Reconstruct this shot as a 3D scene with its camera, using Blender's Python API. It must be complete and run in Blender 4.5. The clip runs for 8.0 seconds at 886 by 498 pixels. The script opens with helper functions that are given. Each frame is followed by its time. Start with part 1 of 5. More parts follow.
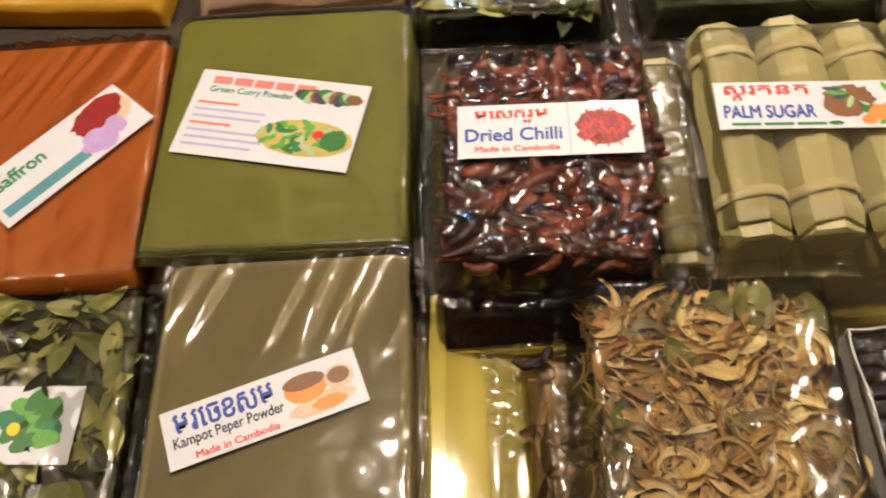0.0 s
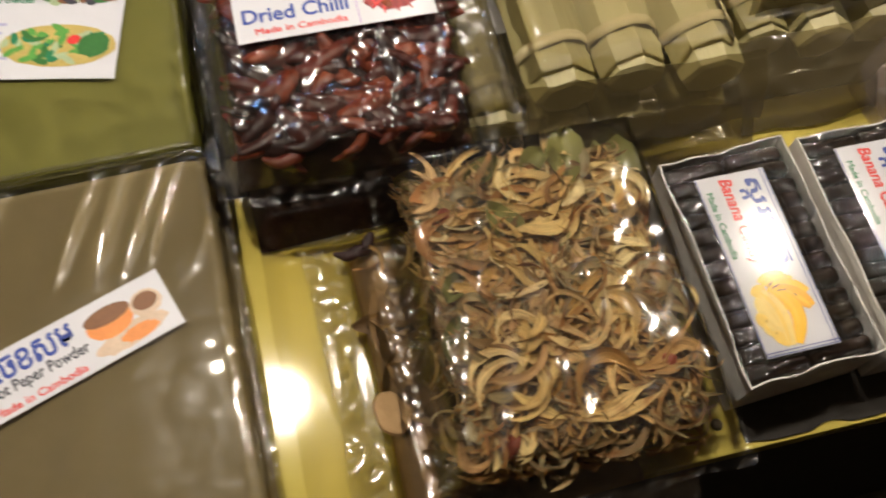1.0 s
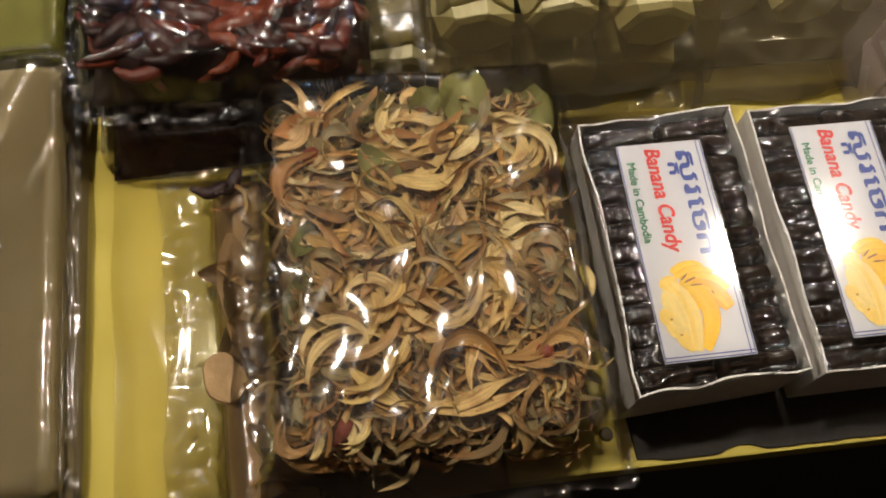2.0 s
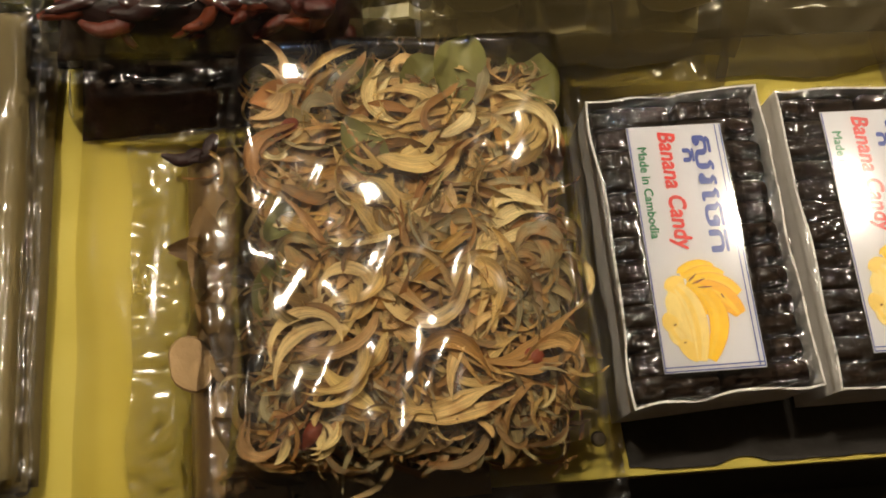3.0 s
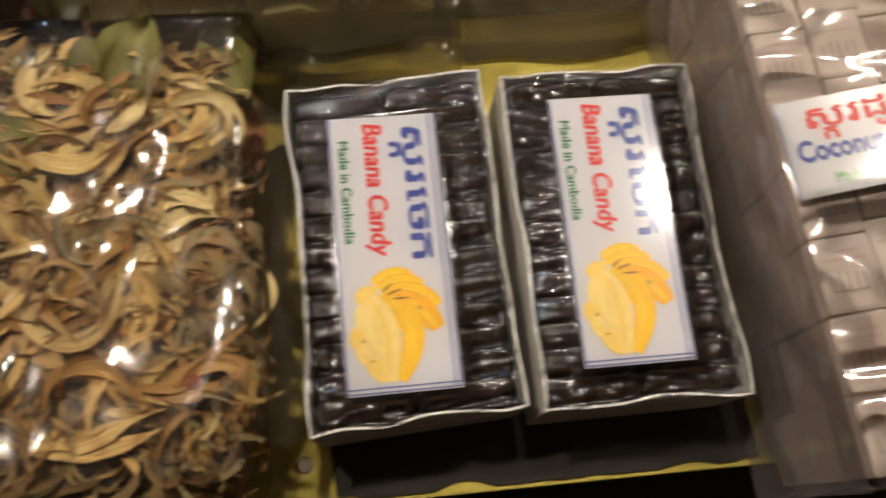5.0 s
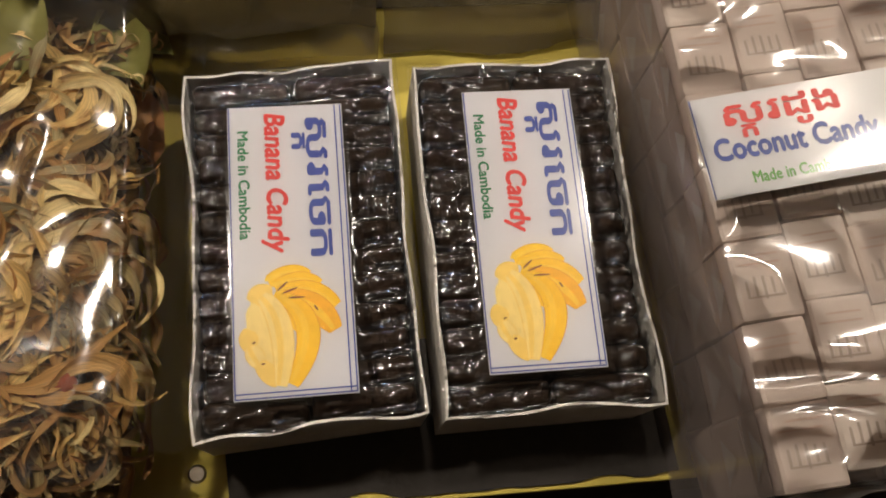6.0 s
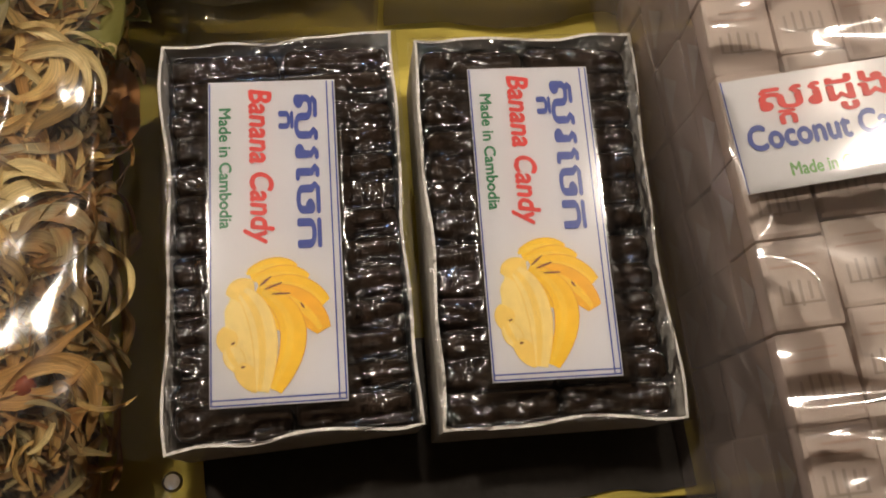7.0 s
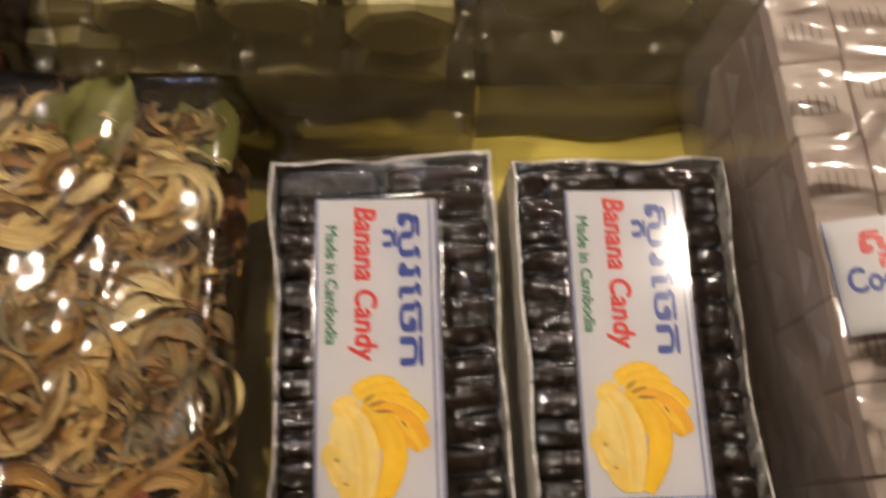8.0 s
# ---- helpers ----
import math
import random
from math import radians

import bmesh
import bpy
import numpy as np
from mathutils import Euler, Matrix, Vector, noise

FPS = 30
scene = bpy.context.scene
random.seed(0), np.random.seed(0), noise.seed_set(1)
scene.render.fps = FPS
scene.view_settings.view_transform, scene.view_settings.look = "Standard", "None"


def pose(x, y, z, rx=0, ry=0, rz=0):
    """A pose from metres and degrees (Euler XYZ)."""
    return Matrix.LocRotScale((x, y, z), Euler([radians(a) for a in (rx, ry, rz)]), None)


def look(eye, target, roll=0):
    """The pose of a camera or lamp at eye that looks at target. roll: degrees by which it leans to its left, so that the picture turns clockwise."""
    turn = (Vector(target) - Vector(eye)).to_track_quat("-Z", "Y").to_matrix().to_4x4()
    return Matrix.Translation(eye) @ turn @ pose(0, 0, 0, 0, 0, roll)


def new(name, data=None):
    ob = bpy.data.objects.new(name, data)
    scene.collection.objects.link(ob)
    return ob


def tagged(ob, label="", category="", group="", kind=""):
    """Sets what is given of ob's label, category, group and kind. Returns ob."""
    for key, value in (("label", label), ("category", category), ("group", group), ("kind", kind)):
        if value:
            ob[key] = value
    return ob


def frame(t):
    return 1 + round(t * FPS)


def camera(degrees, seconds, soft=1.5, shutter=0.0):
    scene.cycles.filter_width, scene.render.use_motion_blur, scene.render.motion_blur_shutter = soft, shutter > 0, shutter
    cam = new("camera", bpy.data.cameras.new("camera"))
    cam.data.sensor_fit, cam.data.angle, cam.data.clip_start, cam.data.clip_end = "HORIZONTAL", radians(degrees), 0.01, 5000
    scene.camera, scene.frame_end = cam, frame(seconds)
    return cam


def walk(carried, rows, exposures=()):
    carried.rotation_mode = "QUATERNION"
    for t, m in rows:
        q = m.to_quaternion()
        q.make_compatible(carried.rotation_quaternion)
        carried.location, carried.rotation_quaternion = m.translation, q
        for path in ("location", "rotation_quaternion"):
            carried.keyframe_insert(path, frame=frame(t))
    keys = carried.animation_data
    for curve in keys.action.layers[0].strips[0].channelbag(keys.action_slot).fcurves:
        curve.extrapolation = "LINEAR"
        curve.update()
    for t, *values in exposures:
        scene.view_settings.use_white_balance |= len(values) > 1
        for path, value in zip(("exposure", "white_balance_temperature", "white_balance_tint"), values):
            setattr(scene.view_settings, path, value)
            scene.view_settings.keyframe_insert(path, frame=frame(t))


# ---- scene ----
cam = camera(53.0, 8.0, soft=1.8, shutter=0.5)
PATH = [
    (0, (0.136, 0.113, 0.495), (0.12, 1.172, -1.202), -6.5),
    (0.1, (0.1345, 0.1148, 0.4964), (0.1553, 1.1565, -1.2), -5.84),
    (0.2, (0.1330, 0.1142, 0.4935), (0.2068, 1.1449, -1.2), -4.64),
    (0.4, (0.1290, 0.1168, 0.4878), (0.2857, 1.0587, -1.2), -2.35),
    (0.5, (0.125, 0.118, 0.485), (0.341, 1.053, -1.27), -0.5),
    (1, (0.144, 0.121, 0.463), (0.47, 0.907, -1.347), 5.0),
    (1.5, (0.192, 0.119, 0.435), (0.542, 0.896, -1.374), 9.2),
    (1.7, (0.211, 0.114, 0.418), (0.508, 0.898, -1.398), 7.6),
    (2.8, (0.245, 0.149, 0.384), (0.423, 0.768, -1.509), 7.3),
    (3, (0.249, 0.152, 0.38), (0.419, 0.762, -1.518), 7.0),
    (3.5, (0.262, 0.156, 0.371), (0.42, 0.732, -1.538), 7.5),
    (4, (0.282, 0.158, 0.367), (0.43, 0.72, -1.547), 7.3),
    (4.5, (0.316, 0.163, 0.362), (0.474, 0.705, -1.556), 8.4),
    (5, (0.362, 0.156, 0.352), (0.584, 0.708, -1.558), 12.2),
    (5.2, (0.378, 0.152, 0.349), (0.62, 0.724, -1.552), 12.8),
    (6.3, (0.392, 0.152, 0.328), (0.656, 0.711, -1.574), 17.0),
    (6.5, (0.393, 0.157, 0.321), (0.658, 0.687, -1.589), 18.5),
    (7, (0.397, 0.165, 0.311), (0.64, 0.683, -1.606), 17.2),
    (7.5, (0.398, 0.178, 0.308), (0.623, 0.699, -1.61), 16.2),
    (8, (0.377, 0.194, 0.326), (0.561, 0.78, -1.577), 11.6),
]
EXPOSURES = [(0.0, 0.38, 6650, 9), (0.5, 0.14, 6400, 9), (1.0, 0.22, 6100, 7), (1.5, 0.24, 5900, 8), (3.0, 0.20, 6500, 5), (4.0, 0.22, 6400, 6.5), (5.0, 0.18, 6150, 9), (6.5, 0.0, 6200, 10), (8.0, -0.06, 6450, 12)]
walk(cam, [(t, look(eye, target, roll)) for t, eye, target, roll in PATH], EXPOSURES)

# ---- light: a row of warm-white bulbs over the stall, one cool tube further off ----
BULB_POWER = 390.0
BULB_TINT = (1.0, 0.85, 0.69)
BULBS = [(0.065, 0.555, 0.95), (0.95, 0.575, 1.0), (-0.82, 0.58, 0.98), (0.52, 1.30, 1.05)]
TUBE_POWER = 75.0

world = bpy.data.worlds.new("world")
scene.world = world
world.use_nodes = True
world.node_tree.nodes["Background"].inputs[0].default_value = (0.30, 0.24, 0.17, 1)
world.node_tree.nodes["Background"].inputs[1].default_value = 0.02


# ---- materials ----
def nodes_of(name):
    m = bpy.data.materials.new(name)
    m.use_nodes = True
    m.node_tree.nodes.clear()
    return m, m.node_tree.nodes, m.node_tree.links


def rgba(c):
    return (c[0], c[1], c[2], 1.0)


def surface(name, colours, rough=0.6, scale=60.0, stretch=(1, 1, 1), bump=0.0, bump_scale=300.0,
            vary="noise", coat=0.0, metal=0.0, spec=0.5, spread=0.5, detail=4.0):
    """A surface whose colour runs through a ramp, by grain, by piece, or by island, mixed with fine grain."""
    m, n, l = nodes_of(name)
    out, bsdf = n.new("ShaderNodeOutputMaterial"), n.new("ShaderNodeBsdfPrincipled")
    l.new(bsdf.outputs[0], out.inputs[0])
    co, mp = n.new("ShaderNodeTexCoord"), n.new("ShaderNodeMapping")
    mp.inputs["Scale"].default_value = stretch
    l.new(co.outputs["Object"], mp.inputs["Vector"])
    grain, coarse = n.new("ShaderNodeTexNoise"), n.new("ShaderNodeTexNoise")
    grain.inputs["Scale"].default_value, grain.inputs["Detail"].default_value = scale, detail
    coarse.inputs["Scale"].default_value, coarse.inputs["Detail"].default_value = scale / 7, 2.0
    l.new(mp.outputs[0], grain.inputs["Vector"])
    l.new(mp.outputs[0], coarse.inputs["Vector"])
    mix = n.new("ShaderNodeMath")
    mix.operation = "MULTIPLY_ADD"
    mix.inputs[1].default_value = spread
    l.new(grain.outputs["Fac"], mix.inputs[0])
    if vary == "noise":
        half = n.new("ShaderNodeMath")
        half.operation = "MULTIPLY_ADD"
        half.inputs[1].default_value, half.inputs[2].default_value = 1.0 - spread, 0.0
        l.new(coarse.outputs["Fac"], half.inputs[0])
        l.new(half.outputs[0], mix.inputs[2])
    else:
        if vary == "object":
            src, key = n.new("ShaderNodeObjectInfo"), "Random"
        else:
            src, key = n.new("ShaderNodeNewGeometry"), "Random Per Island"
        half = n.new("ShaderNodeMath")
        half.operation = "MULTIPLY_ADD"
        half.inputs[1].default_value, half.inputs[2].default_value = 1.0, -spread / 2
        l.new(src.outputs[key], half.inputs[0])
        l.new(half.outputs[0], mix.inputs[2])
    ramp = n.new("ShaderNodeValToRGB")
    el = ramp.color_ramp.elements
    lo, hi = (0.3, 0.7) if vary == "noise" else (0.0, 1.0)
    while len(el) < len(colours):
        el.new(0.5)
    for i, c in enumerate(colours):
        el[i].position = lo + (hi - lo) * i / max(1, len(colours) - 1)
        el[i].color = rgba(c)
    l.new(mix.outputs[0], ramp.inputs[0])
    l.new(ramp.outputs[0], bsdf.inputs["Base Color"])
    bsdf.inputs["Roughness"].default_value = rough
    bsdf.inputs["Metallic"].default_value = metal
    bsdf.inputs["Specular IOR Level"].default_value = spec
    bsdf.inputs["Coat Weight"].default_value = coat
    bsdf.inputs["Coat Roughness"].default_value = 0.12
    if bump:
        fine, b = n.new("ShaderNodeTexNoise"), n.new("ShaderNodeBump")
        fine.inputs["Scale"].default_value, fine.inputs["Detail"].default_value = bump_scale, 5.0
        l.new(mp.outputs[0], fine.inputs["Vector"])
        l.new(fine.outputs["Fac"], b.inputs["Height"])
        b.inputs["Strength"].default_value, b.inputs["Distance"].default_value = bump, 0.001
        l.new(b.outputs[0], bsdf.inputs["Normal"])
    return m


def plastic_film(name, tint=(0.96, 0.96, 0.94), rough=0.09, bump=0.25, scale=140.0, stretch=(1, 1, 1), ior=1.6, haze=0.4, milky=0.0, body=(0.2, 0.16, 0.07)):
    """Clear packing film: light goes straight through, the gloss follows Fresnel."""
    m, n, l = nodes_of(name)
    out, mix = n.new("ShaderNodeOutputMaterial"), n.new("ShaderNodeMixShader")
    clear, gloss, fr = n.new("ShaderNodeBsdfTransparent"), n.new("ShaderNodeBsdfGlossy"), n.new("ShaderNodeFresnel")
    broad, lobes = n.new("ShaderNodeBsdfGlossy"), n.new("ShaderNodeMixShader")
    broad.inputs["Roughness"].default_value, broad.inputs["Color"].default_value = min(0.6, rough * 4), (1, 1, 1, 1)
    lobes.inputs[0].default_value = haze
    l.new(gloss.outputs[0], lobes.inputs[1])
    l.new(broad.outputs[0], lobes.inputs[2])
    clear.inputs[0].default_value = rgba(tint)
    gloss.inputs["Roughness"].default_value = rough
    gloss.inputs["Color"].default_value = (1, 1, 1, 1)
    fr.inputs["IOR"].default_value = ior
    co, mp, nz, b = n.new("ShaderNodeTexCoord"), n.new("ShaderNodeMapping"), n.new("ShaderNodeTexNoise"), n.new("ShaderNodeBump")
    mp.inputs["Scale"].default_value = stretch
    nz.inputs["Scale"].default_value, nz.inputs["Detail"].default_value = scale, 3.0
    b.inputs["Strength"].default_value, b.inputs["Distance"].default_value = bump, 0.002
    l.new(co.outputs["Object"], mp.inputs["Vector"])
    l.new(mp.outputs[0], nz.inputs["Vector"])
    l.new(nz.outputs["Fac"], b.inputs["Height"])
    l.new(b.outputs[0], gloss.inputs["Normal"])
    l.new(b.outputs[0], broad.inputs["Normal"])
    l.new(b.outputs[0], fr.inputs["Normal"])
    l.new(fr.outputs[0], mix.inputs[0])
    if milky:
        dull, layer = n.new("ShaderNodeBsdfDiffuse"), n.new("ShaderNodeMixShader")
        dull.inputs["Color"].default_value, layer.inputs[0].default_value = rgba(body), milky
        l.new(clear.outputs[0], layer.inputs[1])
        l.new(dull.outputs[0], layer.inputs[2])
        l.new(layer.outputs[0], mix.inputs[1])
    else:
        l.new(clear.outputs[0], mix.inputs[1])
    l.new(lobes.outputs[0], mix.inputs[2])
    l.new(mix.outputs[0], out.inputs[0])
    return m


def glow(name, colour, power):
    m, n, l = nodes_of(name)
    out, em = n.new("ShaderNodeOutputMaterial"), n.new("ShaderNodeEmission")
    em.inputs[0].default_value, em.inputs[1].default_value = rgba(colour), power
    l.new(em.outputs[0], out.inputs[0])
    return m


def ink(name, c):
    return surface(name, [tuple(v * 0.85 for v in c), tuple(min(1, v * 1.1) for v in c)], rough=0.45, scale=400)


BOARD = surface("yellow_laminate", [(0.50, 0.40, 0.075), (0.57, 0.47, 0.10), (0.61, 0.51, 0.13)], rough=0.10, scale=25, bump=0.012, bump_scale=40, spec=0.4)
# Also colours the strip and front panel that stand for shade.
BLACK = surface("black_cloth", [(0.018, 0.015, 0.012), (0.032, 0.027, 0.022)], rough=0.9, scale=300, bump=0.2)
# Colour of the added sheet that stands for shade between the packs.
SHADE_SHEET = surface("shade_sheet_weave", [(0.022, 0.015, 0.008), (0.045, 0.032, 0.016)], rough=0.7, scale=200, bump=0.3)
STEEL = surface("screw_steel", [(0.16, 0.14, 0.11), (0.24, 0.21, 0.17)], rough=0.3, scale=300, metal=1.0)
PAPER = surface("label_paper", [(0.64, 0.64, 0.68), (0.71, 0.71, 0.745)], rough=0.42, scale=60, bump=0.05, coat=0.1)
CARD = surface("grey_cardboard", [(0.54, 0.51, 0.47), (0.70, 0.67, 0.62)], rough=0.6, scale=120, bump=0.1)
BANANA_CANDY = surface("dark_candy", [(0.017, 0.010, 0.006), (0.032, 0.020, 0.013)], rough=0.7, spec=0.05, scale=220, bump=0.5, bump_scale=400)
WRAP = surface("printed_wrapper", [(0.49, 0.40, 0.355), (0.56, 0.475, 0.43), (0.62, 0.54, 0.49)], rough=0.5, scale=90, bump=0.25, bump_scale=220, vary="object", spread=0.5)
WRAP_INK = ink("wrapper_ink", (0.40, 0.33, 0.285))
WRAP_PINK = ink("wrapper_pink", (0.52, 0.39, 0.33))
FOLD = surface("wrapper_fold", [(0.60, 0.58, 0.60), (0.75, 0.72, 0.72)], rough=0.4, scale=120, bump=0.2)
CURRY = surface("green_powder", [(0.140, 0.134, 0.016), (0.168, 0.160, 0.020), (0.195, 0.184, 0.027)], rough=0.7, scale=35, bump=0.05)
SAFFRON = surface("orange_powder", [(0.38, 0.085, 0.003), (0.43, 0.108, 0.004), (0.48, 0.135, 0.006)], rough=0.6, scale=12, stretch=(1.4, 0.3, 1), bump=0.1)
PEPPER = surface("pepper_powder", [(0.215, 0.165, 0.075), (0.25, 0.195, 0.09), (0.28, 0.22, 0.105)], rough=0.8, scale=40, bump=0.05)
TURMERIC = surface("yellow_powder", [(0.52, 0.28, 0.012), (0.62, 0.36, 0.02)], rough=0.7, scale=40, bump=0.05)
ROSE = surface("pink_brown_powder", [(0.38, 0.24, 0.17), (0.48, 0.33, 0.24)], rough=0.8, scale=40)
CHILLI = surface("dried_chilli_skin", [(0.022, 0.006, 0.005), (0.075, 0.012, 0.007), (0.15, 0.022, 0.010), (0.27, 0.055, 0.016)], rough=0.45, scale=150, bump=0.6, bump_scale=350, vary="object", spread=0.4)
# Near-black: shade between pods and on the stack's front put into colour.
CHILLI_SHADE_POD = surface("chilli_mass", [(0.010, 0.003, 0.002), (0.035, 0.007, 0.005)], rough=0.6, scale=120, bump=1.0, bump_scale=200)
# Dark brown core colour carries the shade seen in gaps between petals.
PETAL_GAP_SHADE = surface("petal_gap_shade", [(0.09, 0.046, 0.017), (0.22, 0.13, 0.045)], rough=0.9, scale=150, bump=1.0, bump_scale=200)
RED_BIT = surface("red_fruit", [(0.10, 0.016, 0.008), (0.30, 0.055, 0.015)], rough=0.5, scale=200, bump=1.0, vary="object", spread=0.5)
ORANGE_BIT = surface("orange_petal", [(0.45, 0.20, 0.06), (0.62, 0.38, 0.12)], rough=0.6, scale=120, bump=0.4, vary="object", spread=0.5)
GREEN_LEAF = surface("pale_green_leaf", [(0.15, 0.15, 0.035), (0.27, 0.25, 0.07)], rough=0.55, scale=120, stretch=(1, 0.3, 1), bump=0.4, vary="object", spread=0.5)
BAY = surface("bay_leaf", [(0.02, 0.022, 0.010), (0.05, 0.055, 0.02), (0.20, 0.21, 0.05), (0.36, 0.35, 0.10), (0.44, 0.42, 0.14)], rough=0.5, scale=120, bump=0.4, vary="object", spread=0.3)
BROWN_LEAF = surface("brown_dry_leaf", [(0.05, 0.027, 0.011), (0.17, 0.095, 0.027), (0.31, 0.185, 0.06)], rough=0.6, scale=110, bump=0.6, vary="object", spread=0.4)
ROOT = surface("root_slice", [(0.30, 0.18, 0.07), (0.44, 0.28, 0.12)], rough=0.7, scale=120, bump=0.5)
PALM = surface("palm_leaf", [(0.25, 0.21, 0.075), (0.39, 0.34, 0.145), (0.50, 0.445, 0.225)], rough=0.42, scale=60, stretch=(6, 0.25, 6), bump=0.3, bump_scale=90, vary="object", spread=0.5)
PALM_TIE = surface("palm_strip", [(0.45, 0.38, 0.19), (0.58, 0.50, 0.28)], rough=0.5, scale=200, bump=0.3)
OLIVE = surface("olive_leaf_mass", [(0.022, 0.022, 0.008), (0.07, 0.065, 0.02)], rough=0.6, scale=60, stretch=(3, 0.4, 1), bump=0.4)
# Tone of the unseen walls and ceiling sets how much fill they bounce.
WALL = surface("brown_plaster", [(0.14, 0.108, 0.072), (0.19, 0.147, 0.10)], rough=0.9, scale=6, bump=0.1)
FLOOR = surface("dark_floor_tile", [(0.03, 0.025, 0.02), (0.05, 0.042, 0.034)], rough=0.5, scale=5)
BRASS = surface("bulb_socket", [(0.30, 0.24, 0.12), (0.42, 0.34, 0.18)], rough=0.35, scale=100, metal=1.0)

FILM = plastic_film("packing_film", rough=0.07, bump=0.06, scale=120, ior=1.6, haze=0.2)
FILM_CRISP = plastic_film("crinkled_film", rough=0.055, bump=0.10, scale=120, ior=1.8, haze=0.18)
FILM_SHRINK = plastic_film("shrink_film", tint=(0.98, 0.98, 0.975), rough=0.13, bump=0.0, scale=330, ior=1.6, haze=0.06)
FILM_CANDY = plastic_film("candy_film", rough=0.10, bump=0.03, scale=70, ior=1.7, haze=0.10)
FILM_SOFT = plastic_film("soft_film", tint=(0.97, 0.96, 0.92), rough=0.10, bump=0.06, scale=70, ior=1.6, haze=0.3)
FILM_OLIVE = plastic_film("olive_film", tint=(0.62, 0.58, 0.36), rough=0.16, bump=0.3, scale=50, stretch=(1, 2, 1), ior=1.5, haze=0.5, milky=0.30, body=(0.20, 0.16, 0.06))
FILM_END = plastic_film("brown_film_fold", tint=(0.72, 0.67, 0.50), rough=0.14, bump=0.3, scale=45, stretch=(0.5, 2, 1), ior=1.55, haze=0.4, milky=0.48, body=(0.13, 0.102, 0.042))
FILM_DULL = plastic_film("dull_film", tint=(0.75, 0.73, 0.65), rough=0.3, bump=0.05, scale=60, ior=1.08)
FILM_CHILLI = plastic_film("chilli_film", rough=0.14, bump=0.05, scale=170, ior=1.6, haze=0.05)
FILM_FLOWER = plastic_film("flower_film", tint=(0.985, 0.98, 0.96), rough=0.09, bump=0.06, scale=70, ior=1.5, haze=0.14)
FILM_SMOOTH = plastic_film("smooth_film", rough=0.08, bump=0.05, scale=60, ior=1.45, haze=0.25)
FILM_LONG = plastic_film("folded_film", tint=(0.84, 0.80, 0.78), rough=0.12, bump=0.0, scale=26, ior=1.65, haze=0.3, milky=0.15, body=(0.62, 0.54, 0.50))
FILM_HAZE = plastic_film("hazy_film", tint=(0.84, 0.83, 0.72), rough=0.10, bump=0.05, scale=60, ior=1.3)

RED_INK, BLUE_INK, GREEN_INK = ink("red_ink", (0.72, 0.04, 0.035)), ink("blue_ink", (0.035, 0.07, 0.36)), ink("green_ink", (0.02, 0.20, 0.08))
LIME_INK, DARK_INK, PINK_INK = ink("lime_ink", (0.12, 0.36, 0.06)), ink("dark_ink", (0.05, 0.05, 0.07)), ink("pink_ink", (0.78, 0.22, 0.20))
VIOLET_INK, LILAC_INK, TEAL_INK = ink("violet_ink", (0.46, 0.44, 0.66)), ink("lilac_ink", (0.50, 0.33, 0.62)), ink("teal_ink", (0.10, 0.28, 0.33))
YELLOW_INK, GOLD_INK, CREAM_INK = ink("yellow_ink", (0.95, 0.62, 0.004)), ink("gold_ink", (0.92, 0.52, 0.003)), ink("cream_ink", (0.92, 0.75, 0.28))
BROWN_INK, CRIMSON_INK, LEAF_INK = ink("brown_ink", (0.22, 0.09, 0.03)), ink("crimson_ink", (0.30, 0.02, 0.02)), ink("leaf_ink", (0.04, 0.17, 0.03))
DEEP_RED = ink("deep_red_ink", (0.42, 0.035, 0.025))
GOLD_PALE = ink("pale_gold_ink", (0.55, 0.42, 0.12))
ORANGE_INK, SAND_INK, PALE_GREEN_INK = ink("orange_ink", (0.80, 0.28, 0.06)), ink("sand_ink", (0.66, 0.50, 0.36)), ink("pale_green_ink", (0.42, 0.52, 0.30))


# ---- building helpers ----
def mesh_of(name, verts, faces, mats, smooth=True, index=None):
    me = bpy.data.meshes.new(name)
    me.from_pydata([tuple(v) for v in verts], [], faces)
    for m in mats if isinstance(mats, (list, tuple)) else [mats]:
        me.materials.append(m)
    if smooth:
        me.polygons.foreach_set("use_smooth", [True] * len(faces))
    if index:
        me.polygons.foreach_set("material_index", index)
    me.update()
    return me


def put(name, me, parent=None, m=None, label=""):
    ob = new(name, me)
    if parent:
        ob.parent = parent
    if m is not None:
        ob.matrix_basis = m
    return tagged(ob, label) if label else ob


def part(name, bm, material, parent, label="", m=None, smooth=False):
    me = bpy.data.meshes.new(name)
    bm.to_mesh(me)
    bm.free()
    me.materials.append(material)
    if smooth:
        me.polygons.foreach_set("use_smooth", [True] * len(me.polygons))
    return put(name, me, parent, m, label)


def thing(name, m, label, category, group="", kind=""):
    ob = new(name)
    ob.empty_display_size = 0.02
    ob.matrix_basis = m
    return tagged(ob, label, category, group, kind)


def box(sx, sy, sz, bevel=0.0, at=(0, 0, 0), seg=2):
    """A box that stands on z = at[2], centred in x and y."""
    bm = bmesh.new()
    bmesh.ops.create_cube(bm, size=1.0, matrix=Matrix.Translation((at[0], at[1], at[2] + sz / 2)) @ Matrix.Diagonal((sx, sy, sz, 1)))
    if bevel:
        bmesh.ops.bevel(bm, geom=bm.edges[:], offset=bevel, segments=seg, profile=0.6, affect="EDGES")
    return bm


def smooth_step(a, b, x):
    t = min(1.0, max(0.0, (x - a) / (b - a)))
    return t * t * (3 - 2 * t)


